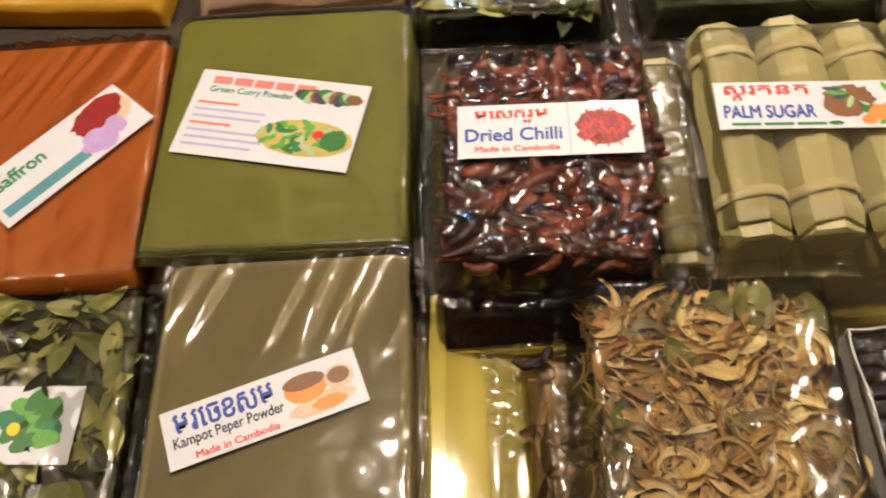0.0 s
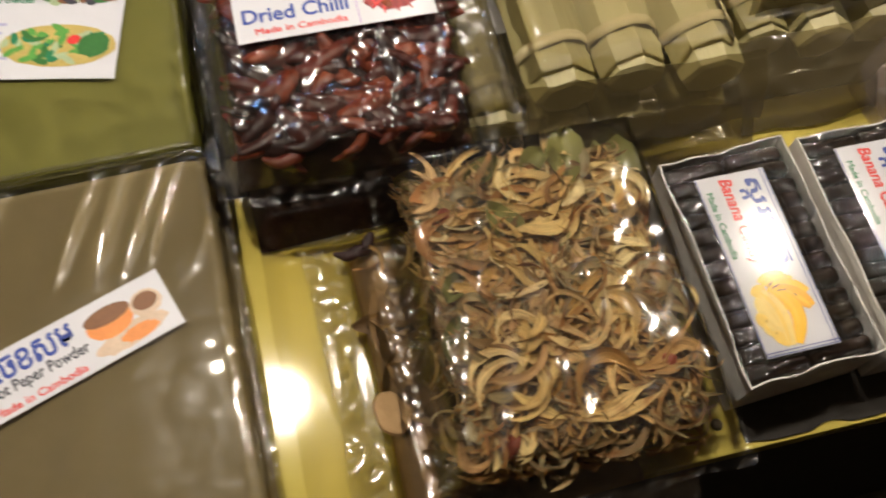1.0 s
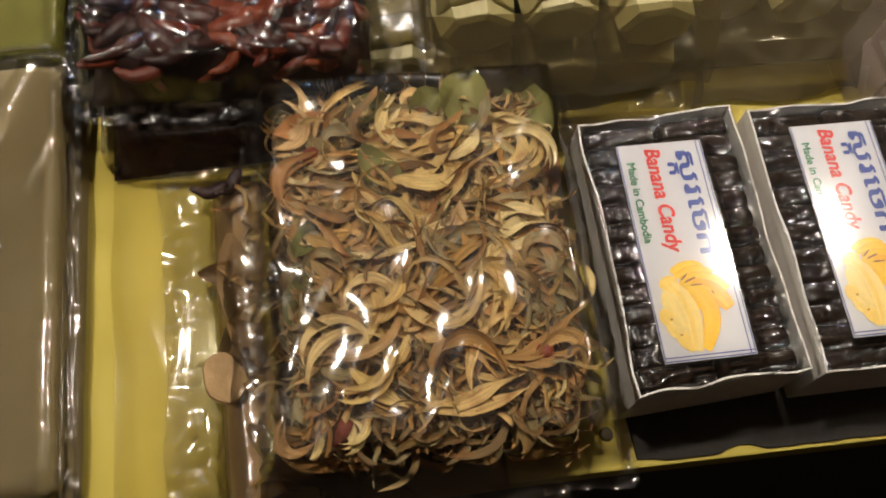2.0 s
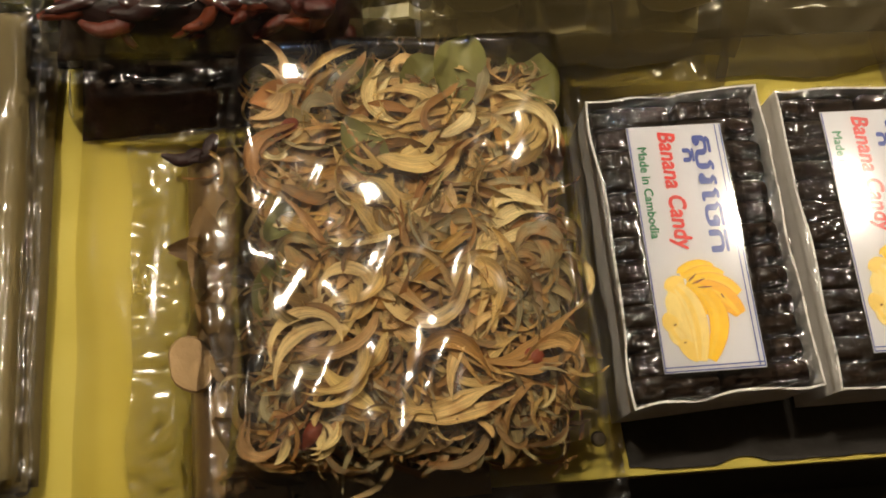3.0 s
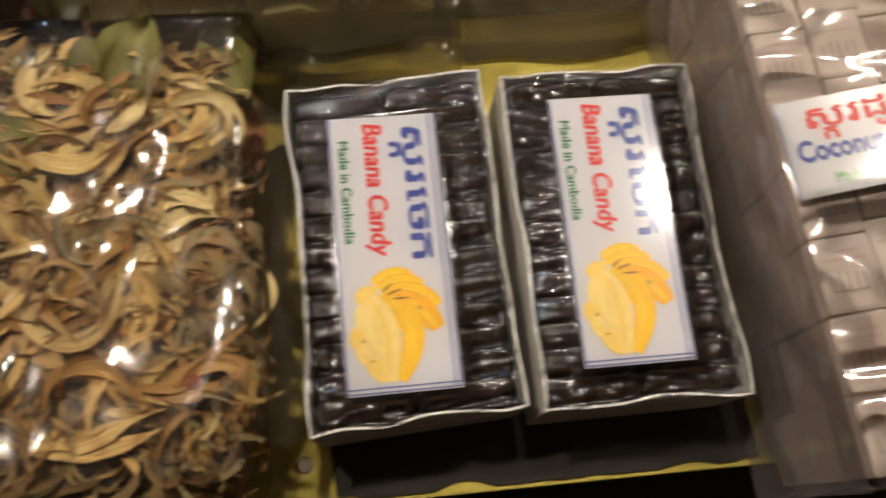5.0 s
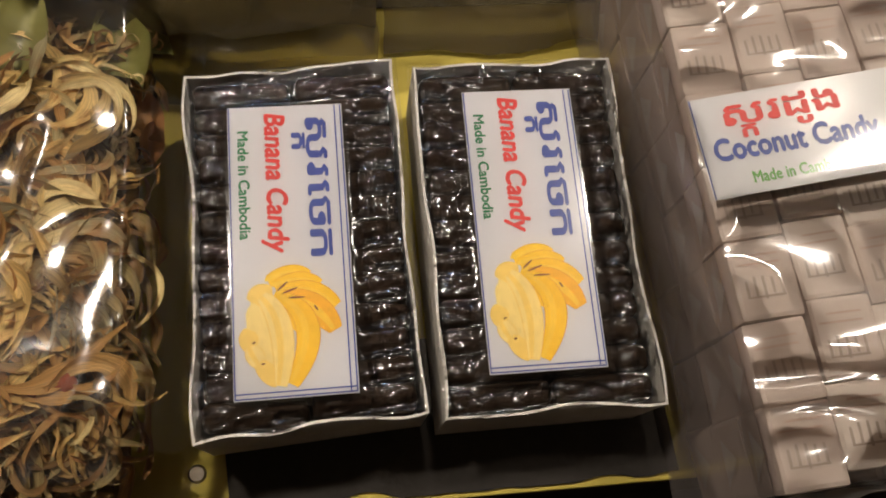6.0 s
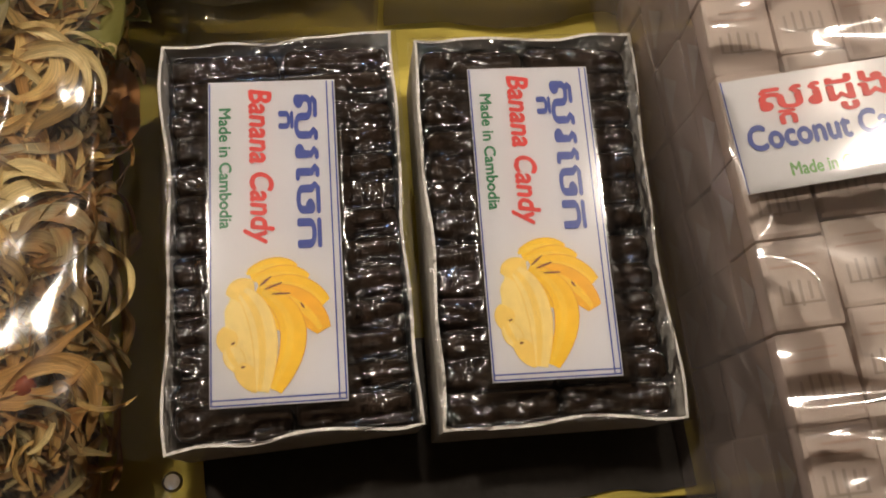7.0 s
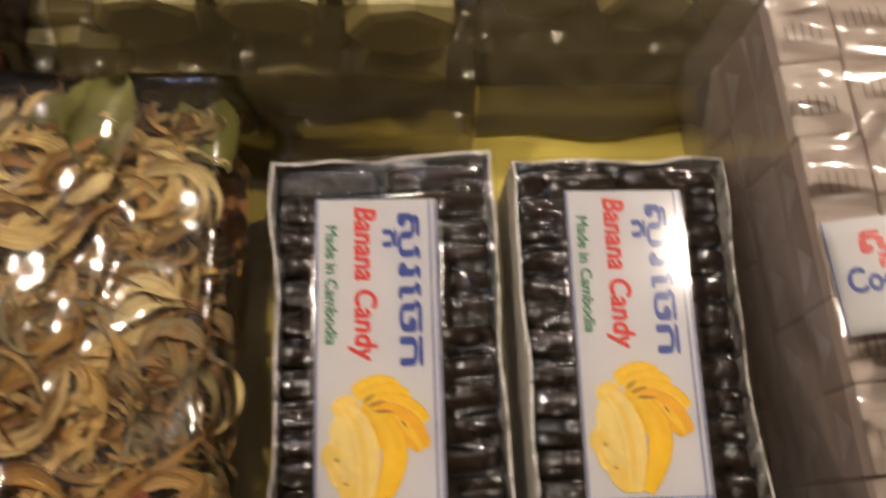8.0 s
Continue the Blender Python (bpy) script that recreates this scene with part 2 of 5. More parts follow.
def pillow(x, y, a, b, t, soft, r=0.014):
    """The height at (x, y) of a flat pillow of half sizes a, b."""
    qx, qy = abs(x) - a + r, abs(y) - b + r
    d = math.hypot(max(qx, 0), max(qy, 0)) + min(max(qx, qy), 0) - r
    return t * (1 - smooth_step(-soft, 0.0, d) ** 1.5)


def fold(x, y, z=0.0):
    return noise.noise(Vector((x, y, z)))


def sheet_mesh(name, w, h, f, mat, step=0.0022):
    nx, ny = max(4, int(w / step)), max(4, int(h / step))
    verts = [f(w * (i / nx - 0.5), h * (j / ny - 0.5)) for j in range(ny + 1) for i in range(nx + 1)]
    faces = [(j * (nx + 1) + i, j * (nx + 1) + i + 1, (j + 1) * (nx + 1) + i + 1, (j + 1) * (nx + 1) + i) for j in range(ny) for i in range(nx)]
    return mesh_of(name, verts, faces, mat)


def film_over(parent, w, h, a, b, t, mat, seed, amp=0.0008, fx=60.0, fy=60.0, soft=0.012, flat=None, ridge=0.0, ridge_at=None, base=0.001, step=0.0022, label="", wavy=0.0012, crimp=0.0011, corner=0.004):
    """Film drawn over contents of half sizes a, b and height t, with its sealed margin round them."""
    def f(x, y):
        keep = 1.0
        if flat:
            cx, cy, fw, fh, rz = flat
            c, s = math.cos(radians(-rz)), math.sin(radians(-rz))
            dx, dy = x - cx, y - cy
            lx, ly = c * dx - s * dy, s * dx + c * dy
            dd = max(abs(lx) - fw / 2, abs(ly) - fh / 2)
            keep = 0.08 + 0.92 * smooth_step(0.001, 0.008, dd)
        z = base + pillow(x, y, a + 0.004, b + 0.004, t, soft)
        n1 = fold(x * fx, y * fy, seed * 3.1)
        n2 = fold(x * fx * 2.3 + 7, y * fy * 2.3, seed * 5.3)
        z += keep * amp * (0.65 * n1 + 0.35 * n2 + 0.4)
        if ridge:
            wgt = 1.0 if ridge_at is None else smooth_step(ridge_at - 0.05, ridge_at + 0.02, y)
            skew = x - 0.45 * (y - b)
            z += keep * wgt * ridge * (1 - abs(fold(skew * 55, y * 6, seed + 9.0))) ** 6
        out = smooth_step(-0.010, 0.004, max(abs(x) - a, abs(y) - b))
        z += out * crimp * (0.6 + fold(x * 150, y * 150, seed + 2.2) + 0.6 * fold(x * 320, y * 320, seed + 4.4))
        ex = wavy * fold(y * 28, seed * 1.7, 2.0) * smooth_step(0.6, 1.0, abs(x) / (w / 2))
        ey = wavy * fold(x * 28, seed * 2.7, 4.0) * smooth_step(0.6, 1.0, abs(y) / (h / 2))
        cx2, cy2 = abs(x) - w / 2 + corner, abs(y) - h / 2 + corner
        if cx2 > 0 and cy2 > 0:
            ex -= math.copysign(cx2 * (1 - math.sqrt(1 - 0.5 * (cy2 / corner) ** 2)), x)
            ey -= math.copysign(cy2 * (1 - math.sqrt(1 - 0.5 * (cx2 / corner) ** 2)), y)
        return (x + ex, y + ey, max(0.0006, z))
    return put("film", sheet_mesh("film", w, h, f, mat, step), parent, label=label)


def block(parent, a, b, t, mat, seed, name="contents", soft=0.010, rough=0.0006, freq=40.0, label="", step=0.004):
    """Loose filling: a flat pillow with an uneven top, closed below."""
    w, h = 2 * a, 2 * b
    nx, ny = max(6, int(w / step)), max(6, int(h / step))
    verts, faces = [], []
    for j in range(ny + 1):
        for i in range(nx + 1):
            x, y = w * (i / nx - 0.5), h * (j / ny - 0.5)
            z = pillow(x, y, a, b, t, soft) + rough * fold(x * freq, y * freq, seed)
            verts.append((x, y, max(0.0004, z)))
    k = len(verts)
    faces = [(j * (nx + 1) + i, j * (nx + 1) + i + 1, (j + 1) * (nx + 1) + i + 1, (j + 1) * (nx + 1) + i) for j in range(ny) for i in range(nx)]
    rim = [i for i in range(nx + 1)] + [j * (nx + 1) + nx for j in range(1, ny + 1)] + [ny * (nx + 1) + i for i in range(nx - 1, -1, -1)] + [j * (nx + 1) for j in range(ny - 1, 0, -1)]
    for v in rim:
        verts.append((verts[v][0], verts[v][1], 0.0))
    n = len(rim)
    for i in range(n):
        faces.append((rim[i], k + i, k + (i + 1) % n, rim[(i + 1) % n]))
    faces.append(tuple(k + n - 1 - i for i in range(n)))
    return put(name, mesh_of(name, verts, faces, mat), parent, label=label)


# ---- print: letters, bars and flat coloured shapes on the labels ----
def text_mesh(body, mat, bold=0.0, shear=0.0):
    cu = bpy.data.curves.new("lettering", "FONT")
    cu.body, cu.offset, cu.shear, cu.resolution_u = body, bold, shear, 3
    ob = new("lettering", cu)
    bpy.context.view_layer.update()
    me = bpy.data.meshes.new_from_object(ob.evaluated_get(bpy.context.evaluated_depsgraph_get()))
    bpy.data.objects.remove(ob)
    bpy.data.curves.remove(cu)
    me.materials.clear()
    me.materials.append(mat)
    co = np.empty(len(me.vertices) * 3)
    me.vertices.foreach_get("co", co)
    co = co.reshape(-1, 3)
    return me, co[:, 0].min(), co[:, 0].max(), co[:, 1].min(), co[:, 1].max()


def bold_text(body, mat, bold=0.03, shear=0.0):
    """Heavier lettering: the same line laid over itself with small shifts."""
    me, x0, x1, y0, y1 = text_mesh(body, mat, 0.0, shear)
    verts, faces = [], []
    for c, (dx, dy) in enumerate(((0, 0), (bold, 0), (bold / 2, bold / 2), (bold / 2, -bold / 2))):
        k = len(verts)
        verts += [(v.co.x + dx, v.co.y + dy, 0.00001 * c) for v in me.vertices]
        faces += [tuple(k + i for i in p.vertices) for p in me.polygons]
    return mesh_of("lettering", verts, faces, mat, smooth=False), x0, x1 + bold, y0 - bold / 2, y1 + bold / 2


def letters(parent, made, x, y, w, h, rz=0, z=0.0002, name="lettering"):
    """Set ready lettering into the box whose lower left corner is (x, y), w along the line and h high, turned by rz about that corner."""
    me, x0, x1, y0, y1 = made
    sx, sy = w / (x1 - x0), h / (y1 - y0)
    m = pose(x, y, z, 0, 0, rz) @ Matrix.Diagonal((sx, sy, 1, 1)) @ Matrix.Translation((-x0, -y0, 0))
    return put(name, me, parent, m)


def khmer(parts, mat, bold=0.045):
    """Khmer letters set one by one: (letter, x, y, size)."""
    verts, faces = [], []
    for ch, x, y, s in parts:
        me, x0, x1, y0, y1 = text_mesh(ch, mat)
        for c, (dx, dy) in enumerate(((0, 0), (bold, 0.0), (bold / 2, bold / 2), (bold / 2, -bold / 2))):
            k = len(verts)
            verts += [((v.co.x - x0) * s + x + dx, (v.co.y * s + y if y == 0 else (v.co.y - y0) * s + y) + dy, 0.00002 * c) for v in me.vertices]
            faces += [tuple(k + i for i in p.vertices) for p in me.polygons]
    me = mesh_of("khmer_lettering", verts, faces, mat, smooth=False)
    xs, ys = [v[0] for v in verts], [v[1] for v in verts]
    return me, min(xs), max(xs), min(ys), max(ys)


def flat_shape(parent, pts, mat, z=0.0006, name="print", lift=0.3):
    verts = [(x, y, z * lift) for x, y in pts]
    return put(name, mesh_of(name, verts, [tuple(range(len(pts)))], mat, smooth=False), parent)


def oval(cx, cy, rx, ry, rz=0, n=28, wob=0.0, seed=0.0):
    c, s = math.cos(radians(rz)), math.sin(radians(rz))
    pts = []
    for i in range(n):
        a = 2 * math.pi * i / n
        k = 1 + wob * fold(3 * math.cos(a) + seed, 3 * math.sin(a), seed)
        x, y = rx * k * math.cos(a), ry * k * math.sin(a)
        pts.append((cx + c * x - s * y, cy + s * x + c * y))
    return pts


def bar(cx, cy, w, h, rz=0):
    c, s = math.cos(radians(rz)), math.sin(radians(rz))
    return [(cx + c * x - s * y, cy + s * x + c * y) for x, y in ((-w / 2, -h / 2), (w / 2, -h / 2), (w / 2, h / 2), (-w / 2, h / 2))]


def card(parent, x, y, z, rz, w, h, bend=0.0, label="", t=0.0003):
    """A paper label, w by h, its middle at (x, y, z) of its pack."""
    nx, ny = 12, 6
    verts, faces = [], []
    for s in (1, 0):
        for j in range(ny + 1):
            for i in range(nx + 1):
                u, v = i / nx - 0.5, j / ny - 0.5
                verts.append((w * u, h * v, (0 if s else -t) - abs(bend) * 0.5 * max(0.0, abs(u) * 2 - 0.97) * 20))
    n = (nx + 1) * (ny + 1)
    for j in range(ny):
        for i in range(nx):
            q = (j * (nx + 1) + i, j * (nx + 1) + i + 1, (j + 1) * (nx + 1) + i + 1, (j + 1) * (nx + 1) + i)
            faces.append(q)
            faces.append(tuple(n + k for k in q[::-1]))
    rim = [i for i in range(nx + 1)] + [j * (nx + 1) + nx for j in range(1, ny + 1)] + [ny * (nx + 1) + i for i in range(nx - 1, -1, -1)] + [j * (nx + 1) for j in range(ny - 1, 0, -1)]
    for i in range(len(rim)):
        p, q = rim[i], rim[(i + 1) % len(rim)]
        faces.append((p, n + p, n + q, q))
    return put("label", mesh_of("label", verts, faces, PAPER, smooth=False), parent, pose(x, y, z, 0, 0, rz), label)


SUGAR = [("ស", 0, 0, 1), ("ក", 0.28, -0.42, 0.62), ("រ", 0.86, 0, 1)]
KH_BANANA = khmer(SUGAR + [("េ", 1.2, 0, 1), ("ច", 1.5, 0, 1), ("ក", 2.1, 0, 1)], BLUE_INK)
KH_COCONUT = khmer(SUGAR + [("ដ", 1.22, 0, 1), ("ូ", 1.40, -0.30, 1), ("ង", 1.78, 0, 1)], RED_INK)
KH_CHILLI = khmer([("ម", 0, 0, 1), ("េ", 0.66, 0, 1), ("ស", 0.96, 0, 1), ("ក", 1.82, 0, 1), ("រ", 2.4, 0, 1), ("ួ", 2.2, -0.4, 1), ("ម", 2.75, 0, 1)], RED_INK)
KH_PEPPER = khmer([("ម", 0, 0, 1), ("រ", 0.68, 0, 1), ("េ", 1.0, 0, 1), ("ច", 1.3, 0, 1), ("ខ", 1.92, 0, 1), ("ស", 2.5, 0, 1), ("ម", 3.35, 0, 1)], BLUE_INK)
KH_PALM = khmer(SUGAR + [("ត", 1.2, 0, 1), ("ន", 1.85, 0, 1), ("ត", 2.5, 0, 1)], RED_INK)
TX_BANANA = bold_text("Banana Candy", RED_INK, 0.07, 0.16)
TX_MADE_GREEN = bold_text("Made in Cambodia", GREEN_INK, 0.06)
TX_COCONUT = bold_text("Coconut Candy", BLUE_INK, 0.08)
TX_MADE_LIME = bold_text("Made in Cambodia", LIME_INK, 0.06)
TX_CHILLI = bold_text("Dried Chilli", BLUE_INK, 0.05)
TX_MADE_RED = bold_text("Made in Cambodia", RED_INK, 0.05)
TX_PEPPER = bold_text("Kampot Peper Powder", DARK_INK, 0.05)
TX_PALM = bold_text("PALM SUGAR", BLUE_INK, 0.07)
TX_CURRY = bold_text("Green Curry Powder", GREEN_INK, 0.04)
TX_SAFFRON = bold_text("Saffron", GREEN_INK, 0.05)

# ---- the room and the stall ----


def room():
    f = part("floor", box(6.0, 6.0, 0.1, at=(0.3, 0.6, -0.95)), FLOOR, None)
    tagged(f, "dark tiled shop floor", "floor", kind="structure")
    # Ceiling and walls are never in view; added to enclose the stall and bounce fill.
    c = part("ceiling", box(6.0, 6.0, 0.1, at=(0.3, 0.6, 1.7)), WALL, None)
    tagged(c, "unseen brown ceiling added to bounce fill light", "ceiling", kind="structure")
    for name, sx, sy, x, y in (("wall_north", 6.0, 0.12, 0.3, 3.66), ("wall_south", 6.0, 0.12, 0.3, -2.46), ("wall_east", 0.12, 6.0, 3.36, 0.6), ("wall_west", 0.12, 6.0, -2.76, 0.6)):
        w = part(name, box(sx, sy, 2.55, at=(x, y, -0.85)), WALL, None)
        tagged(w, "unseen brown plastered wall added to bounce fill light", "wall", kind="structure")


def stall():
    st = thing("display_table", pose(0.427, 0.157, -0.85, 0, 0, -4.6), "yellow glossy display table with a black front added for shade", "table")
    part("board", box(2.2, 1.0, 0.018, 0.0012, at=(0, 0.5, 0.832)), BOARD, st, "glossy yellow laminate board")
    # Added panel; its black stands for the dark under the board.
    part("apron", box(2.2, 0.02, 0.80, 0.002, at=(0, 0.016, 0.03)), BLACK, st, "added black front panel for the dark below the board")
    for x in (-1.04, 1.04):
        for y in (0.06, 0.94):
            part("leg", box(0.05, 0.05, 0.83, 0.003, at=(x, y, 0.0)), BLACK, st)
    for x, y in ((-0.0935, 0.0165), (-0.332, 0.0135)):
        bm = bmesh.new()
        bmesh.ops.create_cone(bm, cap_ends=True, segments=24, radius1=0.0034, radius2=0.0026, depth=0.0014, matrix=Matrix.Translation((x, y, 0.8507)))
        bmesh.ops.create_cone(bm, cap_ends=True, segments=16, radius1=0.0012, radius2=0.0012, depth=0.0012, matrix=Matrix.Translation((x, y, 0.8512)))
        part("screw", bm, STEEL, st, "round steel screw head")


def mats():
    # Dark sheet added over the board in place of shade between the packs.
    m = thing("shade_sheet", pose(0.427, 0.157, 0.0003, 0, 0, -4.6), "thin dark sheet added for the shade in gaps between packs", "mat")
    part("mat", box(2.1, 0.66, 0.0012, 0.0004, at=(0, 0.536, 0)), SHADE_SHEET, m)
    # Black strip laid where the candy boxes' shadow falls on the board.
    f = thing("shade_sheet", pose(0.427, 0.157, 0.0003, 0, 0, -4.6), "black strip added for the shadow in front of the banana candy boxes", "mat")
    n = 60
    verts = []
    for i in range(n + 1):
        x = -0.082 + 0.166 * i / n
        y = 0.0020 + 0.0045 * max(0, fold(x * 45, 3.0, 1.0)) ** 0.8
        verts += [(x, y, 0), (x, y, 0.0012), (x - 0.004, 0.060, 0.0012), (x - 0.004, 0.060, 0)]
    faces = [(i * 4 + k, (i + 1) * 4 + k, (i + 1) * 4 + (k + 1) % 4, i * 4 + (k + 1) % 4) for i in range(n) for k in range(4)]
    faces += [(0, 1, 2, 3), (n * 4 + 3, n * 4 + 2, n * 4 + 1, n * 4)]
    put("mat", mesh_of("mat", verts, faces, BLACK, smooth=False), f)


def bulb(x, y, z):
    lamp = thing("pendant_bulb", pose(x, y, z), "round warm white bulb hanging on a black cord", "lamp", "bulbs over the stall")
    bm = bmesh.new()
    bmesh.ops.create_uvsphere(bm, u_segments=20, v_segments=14, radius=0.034)
    part("bulb", bm, BULB_GLOW, lamp, "glowing round bulb", smooth=True)
    bm = bmesh.new()
    bmesh.ops.create_cone(bm, cap_ends=True, segments=20, radius1=0.017, radius2=0.014, depth=0.05, matrix=Matrix.Translation((0, 0, 0.057)))
    part("socket", bm, BRASS, lamp, smooth=True)
    bm = bmesh.new()
    bmesh.ops.create_cone(bm, cap_ends=True, segments=8, radius1=0.003, radius2=0.003, depth=1.62 - z, matrix=Matrix.Translation((0, 0, 0.08 + (1.62 - z) / 2)))
    part("cord", bm, BLACK, lamp)


BULB_GLOW = glow("bulb_glow", BULB_TINT, BULB_POWER)
TUBE_GLOW = glow("tube_glow", (0.35, 0.55, 1.0), TUBE_POWER)
room()
stall()
mats()
for p in BULBS:
    bulb(*p)
tube = thing("tube_lamp", pose(0.25, 2.2, 1.50), "short cool white lamp under the ceiling", "lamp")
part("tube", box(0.16, 0.05, 0.05, 0.02, at=(0, 0, 0)), TUBE_GLOW, tube)
part("housing", box(0.20, 0.08, 0.15, 0.004, at=(0, 0, 0.051)), CARD, tube)


# ---- powder pouches ----
def pouch(m, w, h, t, mat, film, seed, label, category, group="", flat=None, ridge=0.0, ridge_at=None, amp=0.0006, margin=0.003, name="powder_pouch", soft=0.006, rough=0.0005):
    p = thing(name, m, label, category, group)
    block(p, w / 2 - margin, h / 2 - margin, t - 0.0015, mat, seed, "powder", soft=soft, rough=rough)
    film_over(p, w, h, w / 2 - margin, h / 2 - margin, t, film, seed, amp=amp, soft=soft * 1.3, flat=flat, ridge=ridge, ridge_at=ridge_at)
    return p


# green curry powder, a stack of two
G = pose(0.030, 0.524, 0.0, 0, 0, -4.0)
pouch(G @ pose(0.004, -0.003, 0.0018, 0, 0, 1.0), 0.184, 0.222, 0.012, CURRY, FILM_SMOOTH, 1, "flat clear pouch of green curry powder under another", "spice pouch", "green curry pouches")
green = pouch(G @ pose(0, 0, 0.0145), 0.184, 0.222, 0.0125, CURRY, FILM_SMOOTH, 2, "flat clear pouch of green curry powder with a printed label", "spice pouch", "green curry pouches", flat=(-0.0075, -0.0005, 0.128, 0.078, -11.5))
def seam(parent, length, y, z, r=0.0017):
    """A rolled lip of film along the front edge."""
    verts, faces, n, m = [], [], 48, 8
    for i in range(n + 1):
        x = length * (i / n - 0.5)
        for k in range(m):
            a = 2 * math.pi * k / m
            verts.append((x, y + 0.0012 * fold(x * 40, 1.0, 3.0) + r * math.cos(a), z + 0.0006 * fold(x * 60, 5.0, 1.0) + r * 0.7 * math.sin(a)))
    for i in range(n):
        for k in range(m):
            faces.append((i * m + k, i * m + (k + 1) % m, (i + 1) * m + (k + 1) % m, (i + 1) * m + k))
    put("seam", mesh_of("seam", verts, faces, FILM_CRISP), parent, label="shiny rolled film lip")


seam(green, 0.176, -0.1065, 0.0105)
seam(green, 0.170, -0.1030, 0.0125, 0.0012)
lab = card(green, -0.0075, -0.0005, 0.0142, -11.6, 0.125, 0.076, 0.0006, "white label with two vegetable pictures")
letters(lab, TX_CURRY, -0.052, 0.016, 0.062, 0.0075)
for i in range(5):
    flat_shape(lab, bar(-0.045 + 0.0155 * i, 0.029, 0.0135, 0.007), PINK_INK)
for j, (w, mt) in enumerate(((0.030, PINK_INK), (0.052, VIOLET_INK), (0.050, VIOLET_INK), (0.030, PINK_INK), (0.052, VIOLET_INK), (0.056, VIOLET_INK), (0.050, VIOLET_INK))):
    flat_shape(lab, bar(-0.057 + w / 2, 0.008 - 0.0062 * j, w, 0.0022), mt)
flat_shape(lab, oval(0.027, -0.014, 0.034, 0.0155, 0, wob=0.06), GOLD_PALE)
for i in range(54):
    a, r = i * 2.4, ((i + 0.5) / 54) ** 0.5
    flat_shape(lab, oval(0.025 + 0.030 * r * math.cos(a), -0.014 + 0.0125 * r * math.sin(a), 0.0036 + 0.001 * (i % 3), 0.0022, i * 40, 10, 0.35, i), (LEAF_INK, GOLD_PALE, LIME_INK, PALE_GREEN_INK, GOLD_PALE, GREEN_INK, LIME_INK)[i * 5 % 7], 0.0008 + 0.000008 * i)
flat_shape(lab, oval(0.036, -0.010, 0.0042, 0.0034, 20, 12), RED_INK, 0.0013)
flat_shape(lab, oval(0.048, -0.014, 0.0095, 0.0085, 20, 16, 0.2, 3), LEAF_INK, 0.0014)
for i in range(12):
    flat_shape(lab, oval(0.016 + 0.0034 * i, 0.024 + 0.006 * fold(i * 1.3, 0, 5), 0.0065, 0.0045, i * 33, 12, 0.35, i), (DARK_INK, LEAF_INK, PALE_GREEN_INK, BROWN_INK)[i % 4], 0.0008 + 0.00002 * i)

# saffron
saffron = pouch(pose(-0.1505, 0.522, 0.0018, 0, 0, -2.5), 0.188, 0.222, 0.0205, SAFFRON, FILM, 3, "clear pouch of orange saffron powder with a slanted label", "spice pouch", flat=(0.027, -0.0045, 0.12, 0.05, 46), ridge=0.0035, ridge_at=0.06, amp=0.0014)
lab = card(saffron, 0.0270, -0.0045, 0.0226, 46.0, 0.122, 0.049, 0.0006, "white label with purple flowers")
letters(lab, TX_SAFFRON, -0.050, 0.004, 0.040, 0.012)
flat_shape(lab, bar(-0.022, -0.014, 0.068, 0.009), TEAL_INK)
flat_shape(lab, oval(0.040, 0.006, 0.020, 0.0165, 0, wob=0.1), SAND_INK)
flat_shape(lab, oval(0.036, 0.009, 0.0215, 0.0125, 10, wob=0.25, seed=2), CRIMSON_INK, 0.0008)
for i, (x, y) in enumerate(((0.022, -0.006), (0.031, -0.012), (0.040, -0.008), (0.017, -0.013), (0.027, -0.017))):
    flat_shape(lab, oval(x, y, 0.0085, 0.0065, i * 50, 14, 0.3, i), LILAC_INK, 0.001 + 0.00003 * i)

# pepper powder, a stack of two
P = pose(0.029, 0.303, 0.0, 0, 0, -3.0)
for k, (dx, dy, rz) in enumerate(((0.005, 0.002, -0.8), (0.002, -0.002, 0.4))):
    pouch(P @ pose(dx, dy, 0.0005 + 0.0085 * k, 0, 0, rz), 0.160, 0.212, 0.008, PEPPER, FILM_SMOOTH, 4 + k, "clear pouch of brown pepper powder under another", "spice pouch", "pepper powder pouches")
pepper = pouch(P @ pose(0, 0.004, 0.0175), 0.170, 0.230, 0.0085, PEPPER, FILM, 6, "creased clear pouch of brown pepper powder with a slanted label", "spice pouch", "pepper powder pouches",
               flat=(-0.007, 0.004, 0.116, 0.036, 18), ridge=0.0050, ridge_at=0.075, amp=0.0007, margin=0.008)
lab = card(pepper, -0.007, 0.004, 0.0104, 18.4, 0.115, 0.0355, 0.0005, "white label with a bowl and pepper seeds")
letters(lab, KH_PEPPER, -0.051, 0.0015, 0.058, 0.0125)
letters(lab, TX_PEPPER, -0.053, -0.0085, 0.064, 0.0088)
letters(lab, TX_MADE_RED, -0.042, -0.0155, 0.048, 0.0045)
flat_shape(lab, oval(0.032, -0.009, 0.020, 0.006, 5, wob=0.2), SAND_INK)
flat_shape(lab, oval(0.025, 0.0025, 0.0125, 0.0085, 0, wob=0.05), ORANGE_INK, 0.0008)
flat_shape(lab, oval(0.025, 0.007, 0.0125, 0.0050, 0, wob=0.05), BROWN_INK, 0.001)
flat_shape(lab, oval(0.045, 0.003, 0.0085, 0.0075, 0, wob=0.1), SAND_INK, 0.0009)
flat_shape(lab, oval(0.045, 0.004, 0.0065, 0.0050, 0, wob=0.1), BROWN_INK, 0.0011)
